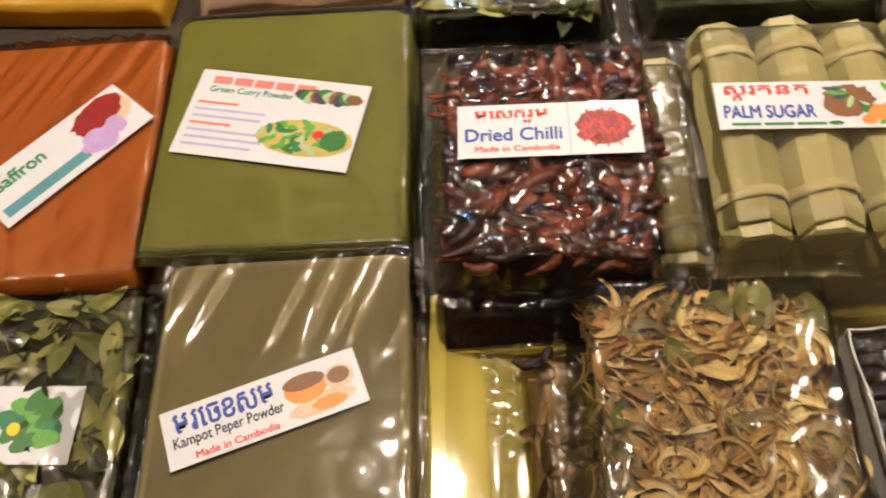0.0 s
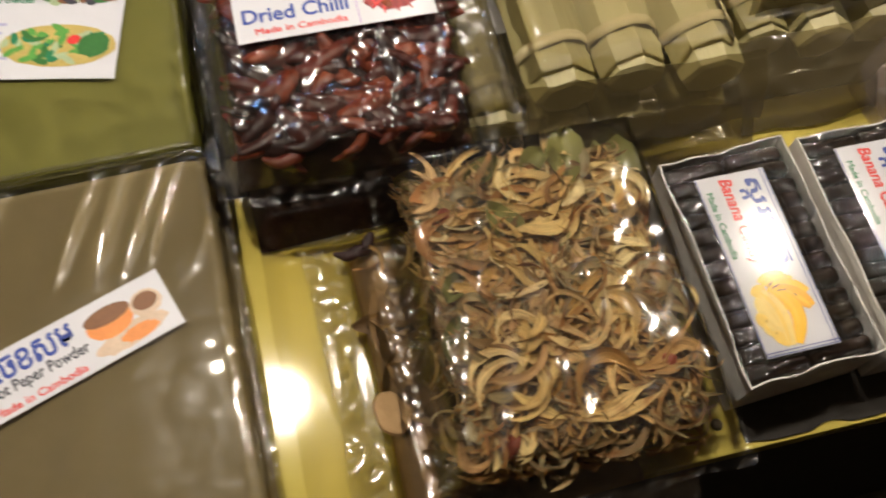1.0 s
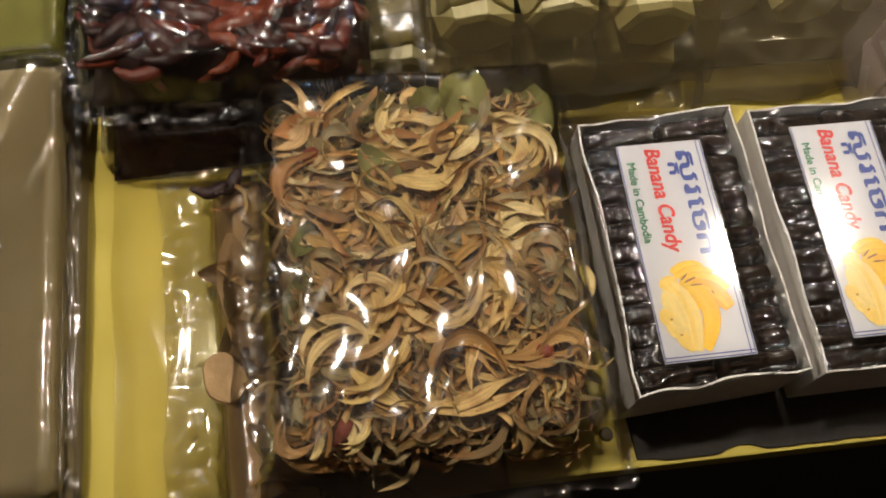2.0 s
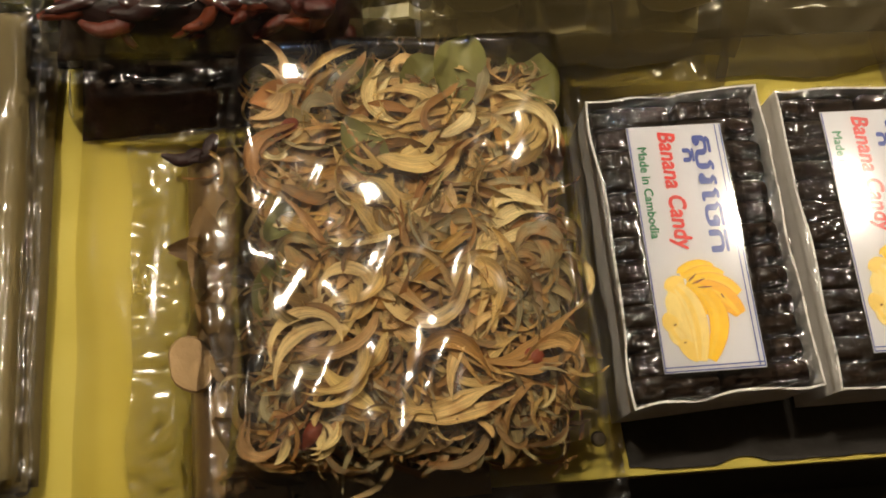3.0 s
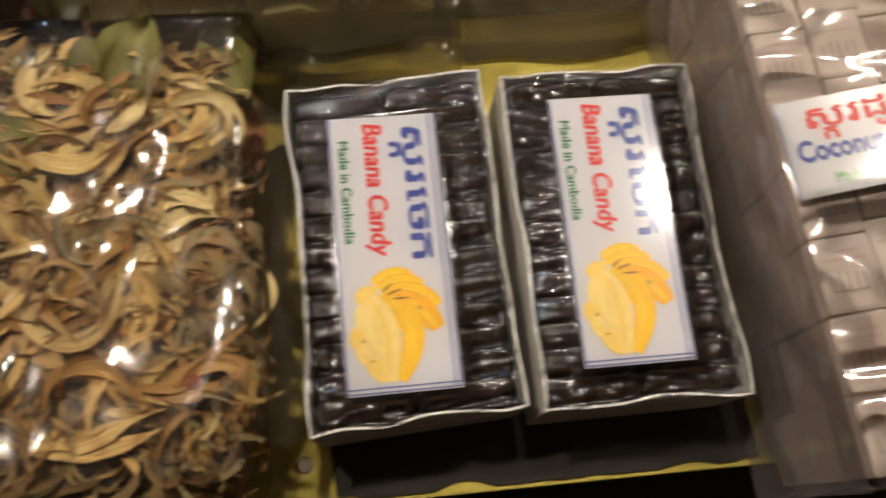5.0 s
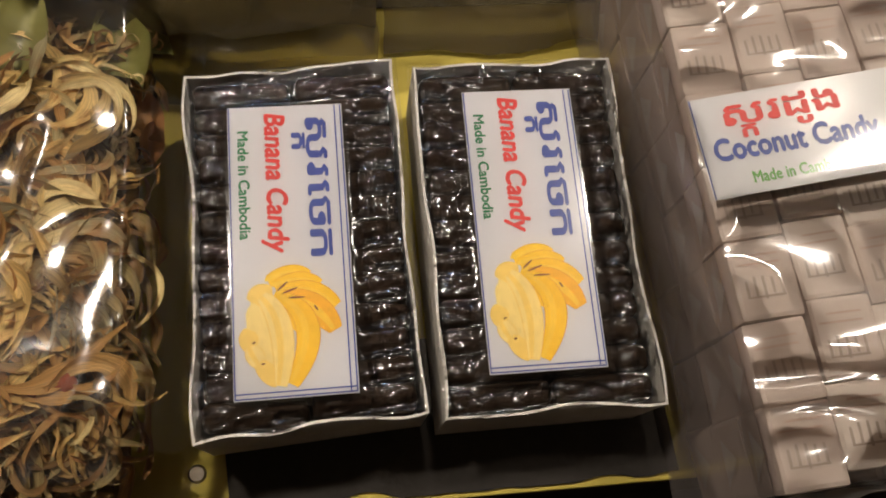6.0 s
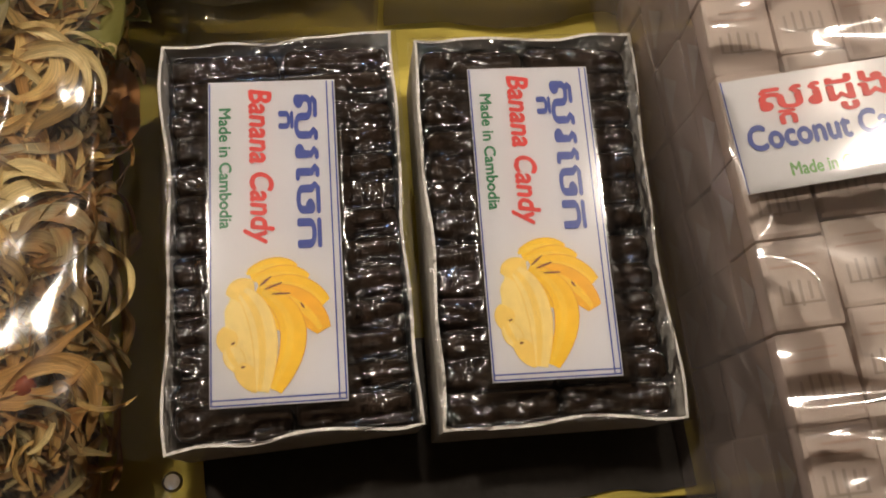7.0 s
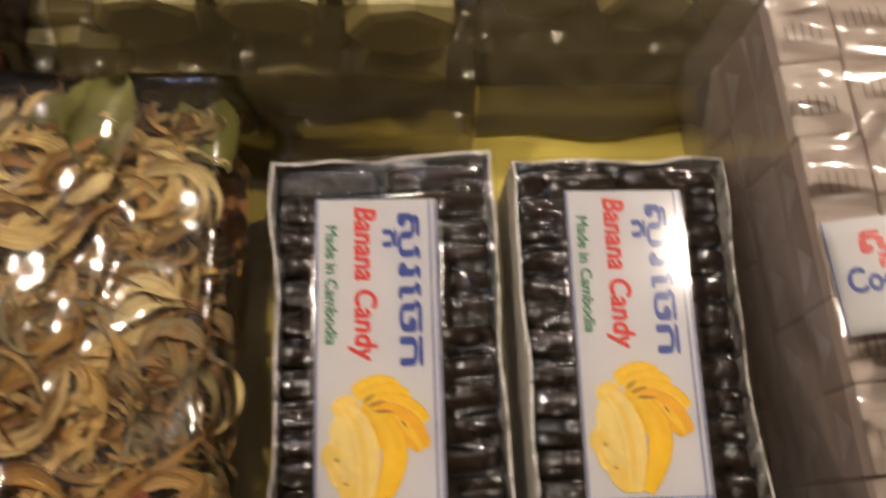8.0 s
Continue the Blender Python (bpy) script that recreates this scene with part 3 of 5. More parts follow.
flat_shape(lab, oval(0.036, -0.010, 0.010, 0.0040, 0, wob=0.3), ORANGE_INK, 0.001)

# back row
pouch(pose(-0.165, 0.768, 0.0018, 0, 0, -8.0), 0.230, 0.205, 0.022, TURMERIC, FILM_SMOOTH, 7, "clear pouch of bright yellow powder", "spice pouch")
pouch(pose(0.045, 0.745, 0.0018, 0, 0, -4.0), 0.170, 0.205, 0.022, ROSE, FILM, 8, "clear pouch of pinkish brown powder", "spice pouch", amp=0.0015, ridge=0.001)


# ---- loose dried pieces ----
def petal_skin(name, colours, rough=0.6, vary="object"):
    """Dried petal: one tone a piece, fine veins along its length, browner towards the tips."""
    m, n, l = nodes_of(name)
    out, bsdf = n.new("ShaderNodeOutputMaterial"), n.new("ShaderNodeBsdfPrincipled")
    l.new(bsdf.outputs[0], out.inputs[0])
    uv, mp, vein, patch = n.new("ShaderNodeTexCoord"), n.new("ShaderNodeMapping"), n.new("ShaderNodeTexNoise"), n.new("ShaderNodeTexNoise")
    mp.inputs["Scale"].default_value = (1.5, 9.0, 1.0)
    l.new(uv.outputs["UV"], mp.inputs["Vector"])
    l.new(mp.outputs[0], vein.inputs["Vector"])
    l.new(uv.outputs["Object"], patch.inputs["Vector"])
    vein.inputs["Scale"].default_value, vein.inputs["Detail"].default_value = 1.6, 3.0
    patch.inputs["Scale"].default_value, patch.inputs["Detail"].default_value = 110.0, 3.0
    if vary == "object":
        src, key = n.new("ShaderNodeObjectInfo"), "Random"
    else:
        src, key = n.new("ShaderNodeNewGeometry"), "Random Per Island"
    ramp = n.new("ShaderNodeValToRGB")
    el = ramp.color_ramp.elements
    while len(el) < len(colours):
        el.new(0.5)
    for i, c in enumerate(colours):
        el[i].position, el[i].color = i / (len(colours) - 1), rgba(c)
    l.new(src.outputs[key], ramp.inputs[0])
    veins = n.new("ShaderNodeMapRange")
    veins.inputs["From Min"].default_value, veins.inputs["From Max"].default_value = 0.36, 0.60
    veins.inputs["To Min"].default_value, veins.inputs["To Max"].default_value = 0.66, 1.12
    l.new(vein.outputs["Fac"], veins.inputs["Value"])
    toned = n.new("ShaderNodeVectorMath")
    toned.operation = "SCALE"
    l.new(ramp.outputs[0], toned.inputs[0])
    l.new(veins.outputs[0], toned.inputs["Scale"])
    blotch = n.new("ShaderNodeMapRange")
    blotch.inputs["From Min"].default_value, blotch.inputs["From Max"].default_value = 0.50, 0.72
    blotch.inputs["To Max"].default_value = 0.75
    l.new(patch.outputs["Fac"], blotch.inputs["Value"])
    mix = n.new("ShaderNodeMix")
    mix.data_type = "RGBA"
    mix.inputs[7].default_value = (0.36, 0.155, 0.035, 1)
    l.new(blotch.outputs[0], mix.inputs[0])
    l.new(toned.outputs[0], mix.inputs[6])
    l.new(mix.outputs[2], bsdf.inputs["Base Color"])
    bsdf.inputs["Roughness"].default_value = rough
    bump = n.new("ShaderNodeBump")
    bump.inputs["Strength"].default_value, bump.inputs["Distance"].default_value = 0.6, 0.0006
    l.new(vein.outputs["Fac"], bump.inputs["Height"])
    l.new(bump.outputs[0], bsdf.inputs["Normal"])
    return m


PETAL_TONES = [(0.34, 0.16, 0.045), (0.58, 0.37, 0.11), (0.78, 0.61, 0.27), (0.86, 0.74, 0.42), (0.50, 0.29, 0.12), (0.82, 0.67, 0.33), (0.60, 0.44, 0.15), (0.84, 0.62, 0.28), (0.52, 0.28, 0.08)]
PETAL = petal_skin("dried_petal", [(r, g * 0.96, b * 0.86) for r, g, b in PETAL_TONES])
PETAL_BROWN = petal_skin("brown_petal", [(0.24, 0.10, 0.022), (0.46, 0.25, 0.06), (0.58, 0.37, 0.11), (0.50, 0.30, 0.085), (0.64, 0.45, 0.17), (0.36, 0.17, 0.04)])
# Petal tones at 46 percent: shade between the lower petals put into colour.
PETAL_SHADED = petal_skin("petal_shaded", [tuple(v * 0.46 for v in c) for c in PETAL_TONES], 0.7, "island")


def strip_uv(me, across, along):
    """Veins run along a strip: u along it, v across, for rows of equal vertices."""
    lay = me.uv_layers.new(name="along")
    for lp in me.loops:
        i = lp.vertex_index
        row, col = divmod(i, across)
        lay.data[lp.index].uv = ((row % along) / (along - 1) + 1.7 * (row // along), col / (across - 1) + 3.1 * (row // along))
    return me


def ribbon(name, mat, length, width, arc, seed, curl=0.35, segs=12, cup=0.3):
    """A dried petal or shred: a tapered strip bent into an arc, cupped across."""
    rnd = random.Random(seed)
    r = length / max(0.2, radians(arc))
    verts, faces = [], []
    for i in range(segs + 1):
        t = i / segs
        a = radians(arc) * (t - 0.5)
        rr = r * (1 - 0.35 * t * rnd.uniform(0.6, 1.0))
        c = Vector((rr * math.sin(a), rr * (1 - math.cos(a)) * 1.0, curl * length * 0.22 * math.sin(2.6 * t + seed)))
        tang = Vector((math.cos(a), math.sin(a), 0))
        tilt = 0.9 * math.sin(1.7 * seed + 2.2 * t)
        side = Vector((-tang.y, tang.x, 0)) * math.cos(tilt) + Vector((0, 0, 1)) * math.sin(tilt)
        up = tang.cross(side)
        wd = width * (0.12 + 0.88 * math.sin(math.pi * min(1, 0.06 + 0.94 * t)) ** 0.7) * (1 + 0.25 * math.sin(9 * t + seed))
        for s in (-1, -0.4, 0.4, 1):
            verts.append(c + side * (wd / 2 * s) + up * (cup * wd * (s * s - 0.4)))
    for i in range(segs):
        for k in range(3):
            q = i * 4 + k
            faces.append((q, q + 1, q + 5, q + 4))
    return strip_uv(mesh_of(name, verts, faces, mat), 4, segs + 1)


def leaf_mesh(name, mat, length, width, seed, curl=0.2):
    verts, faces = [], []
    segs = 9
    for i in range(segs + 1):
        t = i / segs
        wd = width * math.sin(math.pi * (0.03 + 0.94 * t)) ** 0.85
        for s in (-1, -0.5, 0, 0.5, 1):
            y = s * wd / 2
            z = curl * width * (abs(s) * 0.6 + 0.5 * fold(t * 3 + seed, s, seed)) + 0.10 * length * math.sin(3 * t + seed)
            verts.append((length * (t - 0.5), y + 0.05 * length * math.sin(2.5 * t + seed), z))
    for i in range(segs):
        for k in range(4):
            q = i * 5 + k
            faces.append((q, q + 1, q + 6, q + 5))
    return strip_uv(mesh_of(name, verts, faces, mat), 5, segs + 1)


def pod_mesh(name, mat, length, rad, bend, seed):
    """A shrivelled chilli pod: a bent, tapered, creased tube."""
    verts, faces, rings, sides = [], [], 9, 7
    for i in range(rings + 1):
        t = i / rings
        a = radians(bend) * (t - 0.5)
        r = length / max(0.2, radians(abs(bend)) if bend else 0.2)
        c = Vector((r * math.sin(a), r * (1 - math.cos(a)), 0.0015 * math.sin(6 * t + seed)))
        tang = Vector((math.cos(a), math.sin(a), 0))
        sd = Vector((-tang.y, tang.x, 0))
        wd = rad * (0.15 + 0.85 * math.sin(math.pi * min(1, 0.10 + 0.88 * (1 - t) ** 0.8)) ** 0.7)
        for k in range(sides):
            b = 2 * math.pi * k / sides
            w2 = wd * (1 + 0.35 * fold(k * 1.9 + seed, t * 5, seed))
            verts.append(c + sd * (w2 * math.cos(b)) + Vector((0, 0, w2 * 0.7 * math.sin(b))))
    for i in range(rings):
        for k in range(sides):
            faces.append((i * sides + k, i * sides + (k + 1) % sides, (i + 1) * sides + (k + 1) % sides, (i + 1) * sides + k))
    faces.append(tuple(range(sides))[::-1])
    faces.append(tuple(rings * sides + k for k in range(sides)))
    return mesh_of(name, verts, faces, mat)


def scatter(parent, name, meshes, count, a, b, top, seed, lean=14.0, lift=0.0, size=(0.8, 1.15), where=None, turn=None, rim=None):
    rnd = random.Random(seed)
    for i in range(count):
        x, y = rnd.uniform(-a, a), rnd.uniform(-b, b)
        if where:
            x, y = where(x, y, rnd)
        s = rnd.uniform(*size)
        if rim:
            s *= min(1.0, max(0.3, (min(rim[0] - abs(x), rim[1] - abs(y))) / rim[2]))
        rz = rnd.uniform(0, 360) if turn is None else rnd.gauss(turn[0], turn[1])
        m = pose(x, y, top(x, y) + lift + rnd.uniform(-0.001, 0.0012), rnd.gauss(0, lean), rnd.gauss(0, lean), rz) @ Matrix.Diagonal((s, s, s, 1))
        put(name, meshes[rnd.randrange(len(meshes))], parent, m)


def heap(parent, name, meshes, count, a, b, top, seed, depth=0.006, lean=25.0, mat=None):
    """The lower layers of a filling, too many to count: one mesh."""
    rnd = random.Random(seed)
    verts, faces, grain = [], [], []
    for i in range(count):
        me = meshes[rnd.randrange(len(meshes))]
        x, y = rnd.uniform(-a, a), rnd.uniform(-b, b)
        s = rnd.uniform(0.6, 1.1) * min(1.0, max(0.35, (min(a + 0.016 - abs(x), b + 0.014 - abs(y))) / 0.030))
        m = pose(x, y, top(x, y) - rnd.uniform(0.0, depth), rnd.gauss(0, lean), rnd.gauss(0, lean), rnd.uniform(0, 360)) @ Matrix.Diagonal((s, s, s, 1))
        k = len(verts)
        verts += [m @ v.co for v in me.vertices]
        faces += [tuple(k + q for q in p.vertices) for p in me.polygons]
        grain += [c for d in me.uv_layers[0].data for c in d.uv]
    made = mesh_of(name, verts, faces, mat)
    made.uv_layers.new(name="along").data.foreach_set("uv", grain)
    ob = put(name, made, parent)
    return tagged(ob, kind="stuff")


# ---- dried chilli, a stack of two ----
PODS = [pod_mesh("dried_chilli", CHILLI, 0.026 + 0.005 * (i % 4), 0.0042 + 0.0009 * (i % 3), (20, 60, 95, 40, 75, 120)[i], i * 1.3 + 0.4) for i in range(6)]


def chilli_pack(m, t, seed, label, count, flat=None, film=None, amp=0.0056, ridge=0.0026, size=(0.164, 0.192), crimp=0.0024):
    p = thing("dried_chilli_pack", m, label, "chilli pack", "dried chilli packs")
    a, b = 0.070, 0.086
    block(p, a - 0.003, b - 0.004, t - (0.007 if count else 0.002), CHILLI_SHADE_POD, seed, "chilli_mass", soft=0.014, rough=0.003, freq=110)
    top = lambda x, y: pillow(x, y, a + 0.006, b + 0.006, t - 0.0065 + 0.003 * fold(x * 60, y * 60, seed), 0.026, 0.030)
    if count:
        scatter(p, "dried_chilli", PODS, count, a - 0.006, b - 0.006, top, seed, lean=14, turn=(8, 42), size=(0.9, 1.5), lift=-0.0008, rim=(a + 0.010, b + 0.010, 0.034))
    film_over(p, size[0], size[1], a + 0.001, b + 0.001, t + 0.0005, film or FILM_CHILLI, seed, amp=amp, fx=40, fy=44, soft=0.016, flat=flat, base=0.0008, step=0.0015, wavy=0.003, ridge=ridge, crimp=crimp, corner=0.026)
    return p


C = pose(0.2015, 0.4495, 0.0, 0, 0, -6.0)
# The lower pack is all near-black mass, for the shaded front of the stack.
chilli_pack(C @ pose(-0.002, -0.022, 0.0025, 0, 0, 4), 0.027, 11, "clear pack of dried chillies under another, darkened for shade", 0, film=FILM_DULL, amp=0.001, ridge=0.0, size=(0.146, 0.176), crimp=0.0)
chilli = chilli_pack(C @ pose(0, 0, 0.029), 0.031, 12, "crinkled clear pack of dark red dried chillies with a label", 230, flat=(0.0, 0.014, 0.116, 0.044, 0))
lab = card(chilli, 0.0015, 0.0120, 0.0352, 1.5, 0.113, 0.0415, 0.0008, "white label with a picture of red chillies")
letters(lab, KH_CHILLI, -0.046, 0.0055, 0.046, 0.0105)
letters(lab, TX_CHILLI, -0.052, -0.0085, 0.060, 0.0105)
letters(lab, TX_MADE_RED, -0.046, -0.0165, 0.052, 0.0045)
flat_shape(lab, bar(0.0125, 0.0, 0.0006, 0.0405), LILAC_INK)
flat_shape(lab, oval(0.034, 0.0, 0.0170, 0.0135, 0, 30, 0.22, 3), CRIMSON_INK, 0.0006)
for i in range(70):
    a, r = i * 2.4, (i / 70) ** 0.5
    flat_shape(lab, oval(0.034 + 0.0165 * r * math.cos(a), 0.0 + 0.0135 * r * math.sin(a), 0.0046, 0.0008, 30 + i * 47 % 110, 8, 0.3, i), (CRIMSON_INK, DEEP_RED, RED_INK, DEEP_RED)[i % 4], 0.0007 + 0.00001 * i)


# ---- palm sugar in leaf rolls ----
def roll_mesh(length, rx, rz, seed):
    """A leaf-wrapped roll along y: flat facets, pinched at the tie, ends folded in."""
    rnd = random.Random(seed)
    st = [(-0.5, 0.70), (-0.492, 0.90), (-0.40, 1.02), (-0.345, 0.97), (-0.29, 1.02), (-0.1, 1.05), (0.1, 1.05), (0.3, 1.02), (0.345, 0.97), (0.40, 1.0), (0.492, 0.88), (0.5, 0.70)]
    offs = [rnd.uniform(-0.10, 0.10) for _ in range(7)]
    verts, faces, n = [], [], 7
    for s, k in st:
        for q in range(n):
            a = 2 * math.pi * (q + 0.5) / n + offs[q]
            w = k * (1 + 0.04 * rnd.uniform(-1, 1))
            verts.append((rx * w * math.cos(a), length * s, rz + rz * w * math.sin(a)))
    for i in range(len(st) - 1):
        for q in range(n):
            faces.append((i * n + q, (i + 1) * n + q, (i + 1) * n + (q + 1) % n, i * n + (q + 1) % n))
    faces.append(tuple(range(n)))
    faces.append(tuple(range((len(st) - 1) * n, len(st) * n))[::-1])
    return mesh_of("leaf_roll", verts, faces, PALM, smooth=False)


def tie_mesh(rx, rz):
    verts, faces, n = [], [], 14
    for q in range(n):
        a = 2 * math.pi * q / n
        for y, k in ((-0.0035, 1.0), (-0.003, 1.05), (0.003, 1.05), (0.0035, 1.0)):
            verts.append((rx * k * math.cos(a), y + 0.0015 * math.sin(a * 2), rz + rz * k * math.sin(a)))
    for q in range(n):
        for k in range(3):
            faces.append((q * 4 + k, ((q + 1) % n) * 4 + k, ((q + 1) % n) * 4 + k + 1, q * 4 + k + 1))
    return mesh_of("tie", verts, faces, PALM_TIE)


ROLLS = [roll_mesh(0.168, 0.0205, 0.0165, i + 3) for i in range(4)]
TIE = tie_mesh(0.0208, 0.0168)


def palm_pack(m, count, seed, label, group="palm sugar packs", flap=0.022, film=None):
    p = thing("palm_sugar_pack", m, label, "palm sugar", group)
    half = 0.0212 * count
    for i in range(count):
        r = put("leaf_roll", ROLLS[(i + seed) % 4], p, pose(-half + 0.0212 + 0.0424 * i, 0.003 * ((i * 7 + seed) % 3 - 1), 0.0008, 0, 0, ((i * 5 + seed) % 3 - 1) * 1.0))
        for y in (-0.054, 0.056):
            put("tie", TIE, r, pose(0, y, 0, 0, 0, 0))
    film_over(p, 2 * half + 0.014, 0.190, half - 0.002, 0.080, 0.0345, film or FILM_SOFT, seed, amp=0.0012, fx=35, fy=70, soft=0.012, base=0.0008, wavy=0.003)

    def end(x, y):
        t = max(0.0, y / flap + 0.5)
        gather = (1 - abs(fold(x * 42 + t * 1.5, t * 1.2, seed * 1.3))) ** 4
        dy = 0.0045 * fold(x * 24, t * 1.5, seed * 2.1) * (1 - t) + 0.0016 * gather
        z = 0.003 + 0.033 * t ** 0.7 + 0.003 * fold(x * 30, y * 60, seed * 1.9) * t + 0.0015 * fold(x * 90, y * 130, seed) - 0.004 * (1 - t) * gather
        return (x + 0.003 * fold(t * 3, seed), -0.086 - flap * (1 - t) - dy, max(0.001, z))
    put("film_end", sheet_mesh("film_end", 2 * half + 0.012, flap, end, FILM_END), p, label="dull olive end of the film")
    return p


S = pose(0.3615, 0.446, 0.0, 0, 0, -5.0)
palm_pack(S @ pose(0.003, -0.006, 0.0020, 0, 0, -1), 3, 21, "clear pack of leaf-wrapped palm sugar rolls under another", flap=0.028)
palm = palm_pack(S @ pose(0, 0, 0.0375), 3, 22, "clear pack of three leaf-wrapped palm sugar rolls with a label")
lab = card(palm, -0.004, 0.004, 0.0384, -1.5, 0.108, 0.0365, 0.0008, "white label with a palm fruit picture")
letters(lab, KH_PALM, -0.048, 0.003, 0.050, 0.0125)
letters(lab, TX_PALM, -0.050, -0.0105, 0.054, 0.0105)
for i, mt in enumerate((GREEN_INK, GREEN_INK, GREEN_INK)):
    flat_shape(lab, bar(-0.038 + 0.019 * i, -0.0148, 0.017, 0.0022), mt)
def palm_picture(lab):
    """Dark fruit, palm leaves and orange flesh, with an uneven edge to the left."""
    flat_shape(lab, oval(0.024, 0.003, 0.0150, 0.0125, 10, 30, 0.35, 4), BROWN_INK)
    for i in range(34):
        x = 0.014 + 0.0365 * (i * 0.618 % 1)
        y = -0.0145 + 0.029 * (i * 0.377 % 1)
        flat_shape(lab, oval(x, y, 0.0050, 0.0017, i * 41, 10, 0.3, i), (LEAF_INK, DARK_INK, LIME_INK, BROWN_INK, PALE_GREEN_INK, LEAF_INK)[i % 6] if x < 0.036 else (LEAF_INK, SAND_INK, LIME_INK)[i % 3], 0.0008 + 0.00001 * i)
    for i, (x, y, r) in enumerate(((0.041, -0.007, 0.0075), (0.048, -0.003, 0.0058), (0.034, -0.012, 0.0050))):
        flat_shape(lab, oval(x, y, r, r * 0.75, 15, 18, 0.12, i), ORANGE_INK, 0.0013 + 0.00003 * i)


palm_picture(lab)
S2 = pose(0.505, 0.462, 0.0, 0, 0, -5.0)
palm_pack(S2 @ pose(0, 0.004, 0.0020, 0, 0, 1), 3, 23, "clear pack of leaf-wrapped palm sugar rolls under another", flap=0.044)
palm2 = palm_pack(S2 @ pose(0.018, 0.042, 0.0375), 3, 24, "clear pack of leaf-wrapped palm sugar rolls with a tilted label")
lab = card(palm2, -0.001, -0.020, 0.0384, -12, 0.108, 0.0365, 0.0008, "white label with a palm fruit picture")
letters(lab, KH_PALM, -0.048, 0.003, 0.050, 0.0125)
letters(lab, TX_PALM, -0.050, -0.0105, 0.054, 0.0105)
palm_picture(lab)
# a slim pack between the chillies and the palm sugar
slim = palm_pack(pose(0.284, 0.457, 0.0018, 0, 0, -5.5), 1, 25, "slim clear pack with a single leaf-wrapped roll", film=FILM_OLIVE)
card(slim, 0.015, -0.002, 0.034, -84, 0.042, 0.008, 0.0003, "narrow white label strip")

# dark leaf packs behind
BAYS = [leaf_mesh("dried_leaf", BAY, 0.034 + 0.005 * (i % 3), 0.013 + 0.003 * (i % 2), i * 1.9, 0.25) for i in range(6)]


def leaf_pack(m, w, h, t, seed, label, count):
    p = thing("dried_leaf_pack", m, label, "leaf pack", "dried leaf packs")
    a, b = w / 2 - 0.008, h / 2 - 0.010
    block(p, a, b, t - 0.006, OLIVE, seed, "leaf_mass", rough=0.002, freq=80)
    top = lambda x, y: pillow(x, y, a + 0.004, b + 0.004, t - 0.005, 0.014)
    scatter(p, "dried_leaf", BAYS, count, a - 0.012, b - 0.010, top, seed, lean=15, size=(0.6, 1.1))
    film_over(p, w, h, a, b, t + 0.0005, FILM_CRISP, seed, amp=0.0022, fx=55, fy=55, soft=0.014, wavy=0.003)
    return p


bay = leaf_pack(pose(-0.1395, 0.311, 0.0005, 0, 0, -3), 0.182, 0.222, 0.021, 31, "clear pack of dried bay leaves with a leaf label", 240)
lab = card(bay, 0.0005, 0.0085, 0.0238, -3, 0.105, 0.047, 0.0006, "white label with a bunch of green leaves")
for i in range(20):
    a, r = i * 2.4, (i / 20) ** 0.5
    flat_shape(lab, oval(0.026 + 0.016 * r * math.cos(a), 0.001 + 0.014 * r * math.sin(a), 0.0085, 0.0050, i * 50, 14, 0.25, i), (LEAF_INK, GREEN_INK, LIME_INK, LEAF_INK)[i % 4], 0.0007 + 0.00002 * i)
flat_shape(lab, oval(0.016, -0.003, 0.004, 0.004, 0, 12, 0.2), YELLOW_INK, 0.0013)
leaf_pack(pose(0.205, 0.660, 0.0018, 0, 0, -5), 0.160, 0.150, 0.030, 32, "clear pack of dark dried leaves", 110)
leaf_pack(pose(0.390, 0.665, 0.0018, 0, 0, -5), 0.190, 0.190, 0.030, 33, "clear pack of dark olive dried leaves", 60)


# ---- banana candy boxes ----
def tray_mesh(w, h, z, seed, skew=0.0):
    """A shallow card tray whose upper rim bows in and out."""
    t, n = 0.0009, 26
    ring = []
    for k in range(4):
        for i in range(n):
            s = i / n
            ring.append(((-1 + 2 * s, -1), (1, -1 + 2 * s), (1 - 2 * s, 1), (-1, 1 - 2 * s))[k])
    m = len(ring)
    verts = []
    for i, (u, v) in enumerate(ring):
        bow = 0.0026 * fold(u * 1.9 + seed, v * 1.9, seed * 2.0) - 0.0012 * (1 - min(1, abs(u * v) * 1.2))
        dz = 0.0014 * fold(u * 2.2 + seed, v * 2.2, 7.0 + seed)
        ux, uy = (1 if abs(u) >= 0.999 else 0) * (1 if u > 0 else -1), (1 if abs(v) >= 0.999 else 0) * (1 if v > 0 else -1)
        for lv, zz, k in (("o", 0.0, 0), ("o", z * 0.5, 0.4), ("o", z + dz, 1), ("i", z + dz, 1), ("i", z * 0.5, 0.4), ("i", 0.001, 0)):
            inn = t if lv == "i" else 0.0
            verts.append((u * w / 2 + ux * (k * bow - inn), v * h / 2 + uy * (k * bow - inn) + skew * u * w / 2, zz))
    faces = []
    for i in range(m):
        j = (i + 1) % m
        for k in range(5):
            faces.append((i * 6 + k, j * 6 + k, j * 6 + k + 1, i * 6 + k + 1))
    faces.append(tuple(i * 6 for i in range(m))[::-1])
    faces.append(tuple(i * 6 + 5 for i in range(m)))
    return mesh_of("tray", verts, faces, CARD, smooth=False)


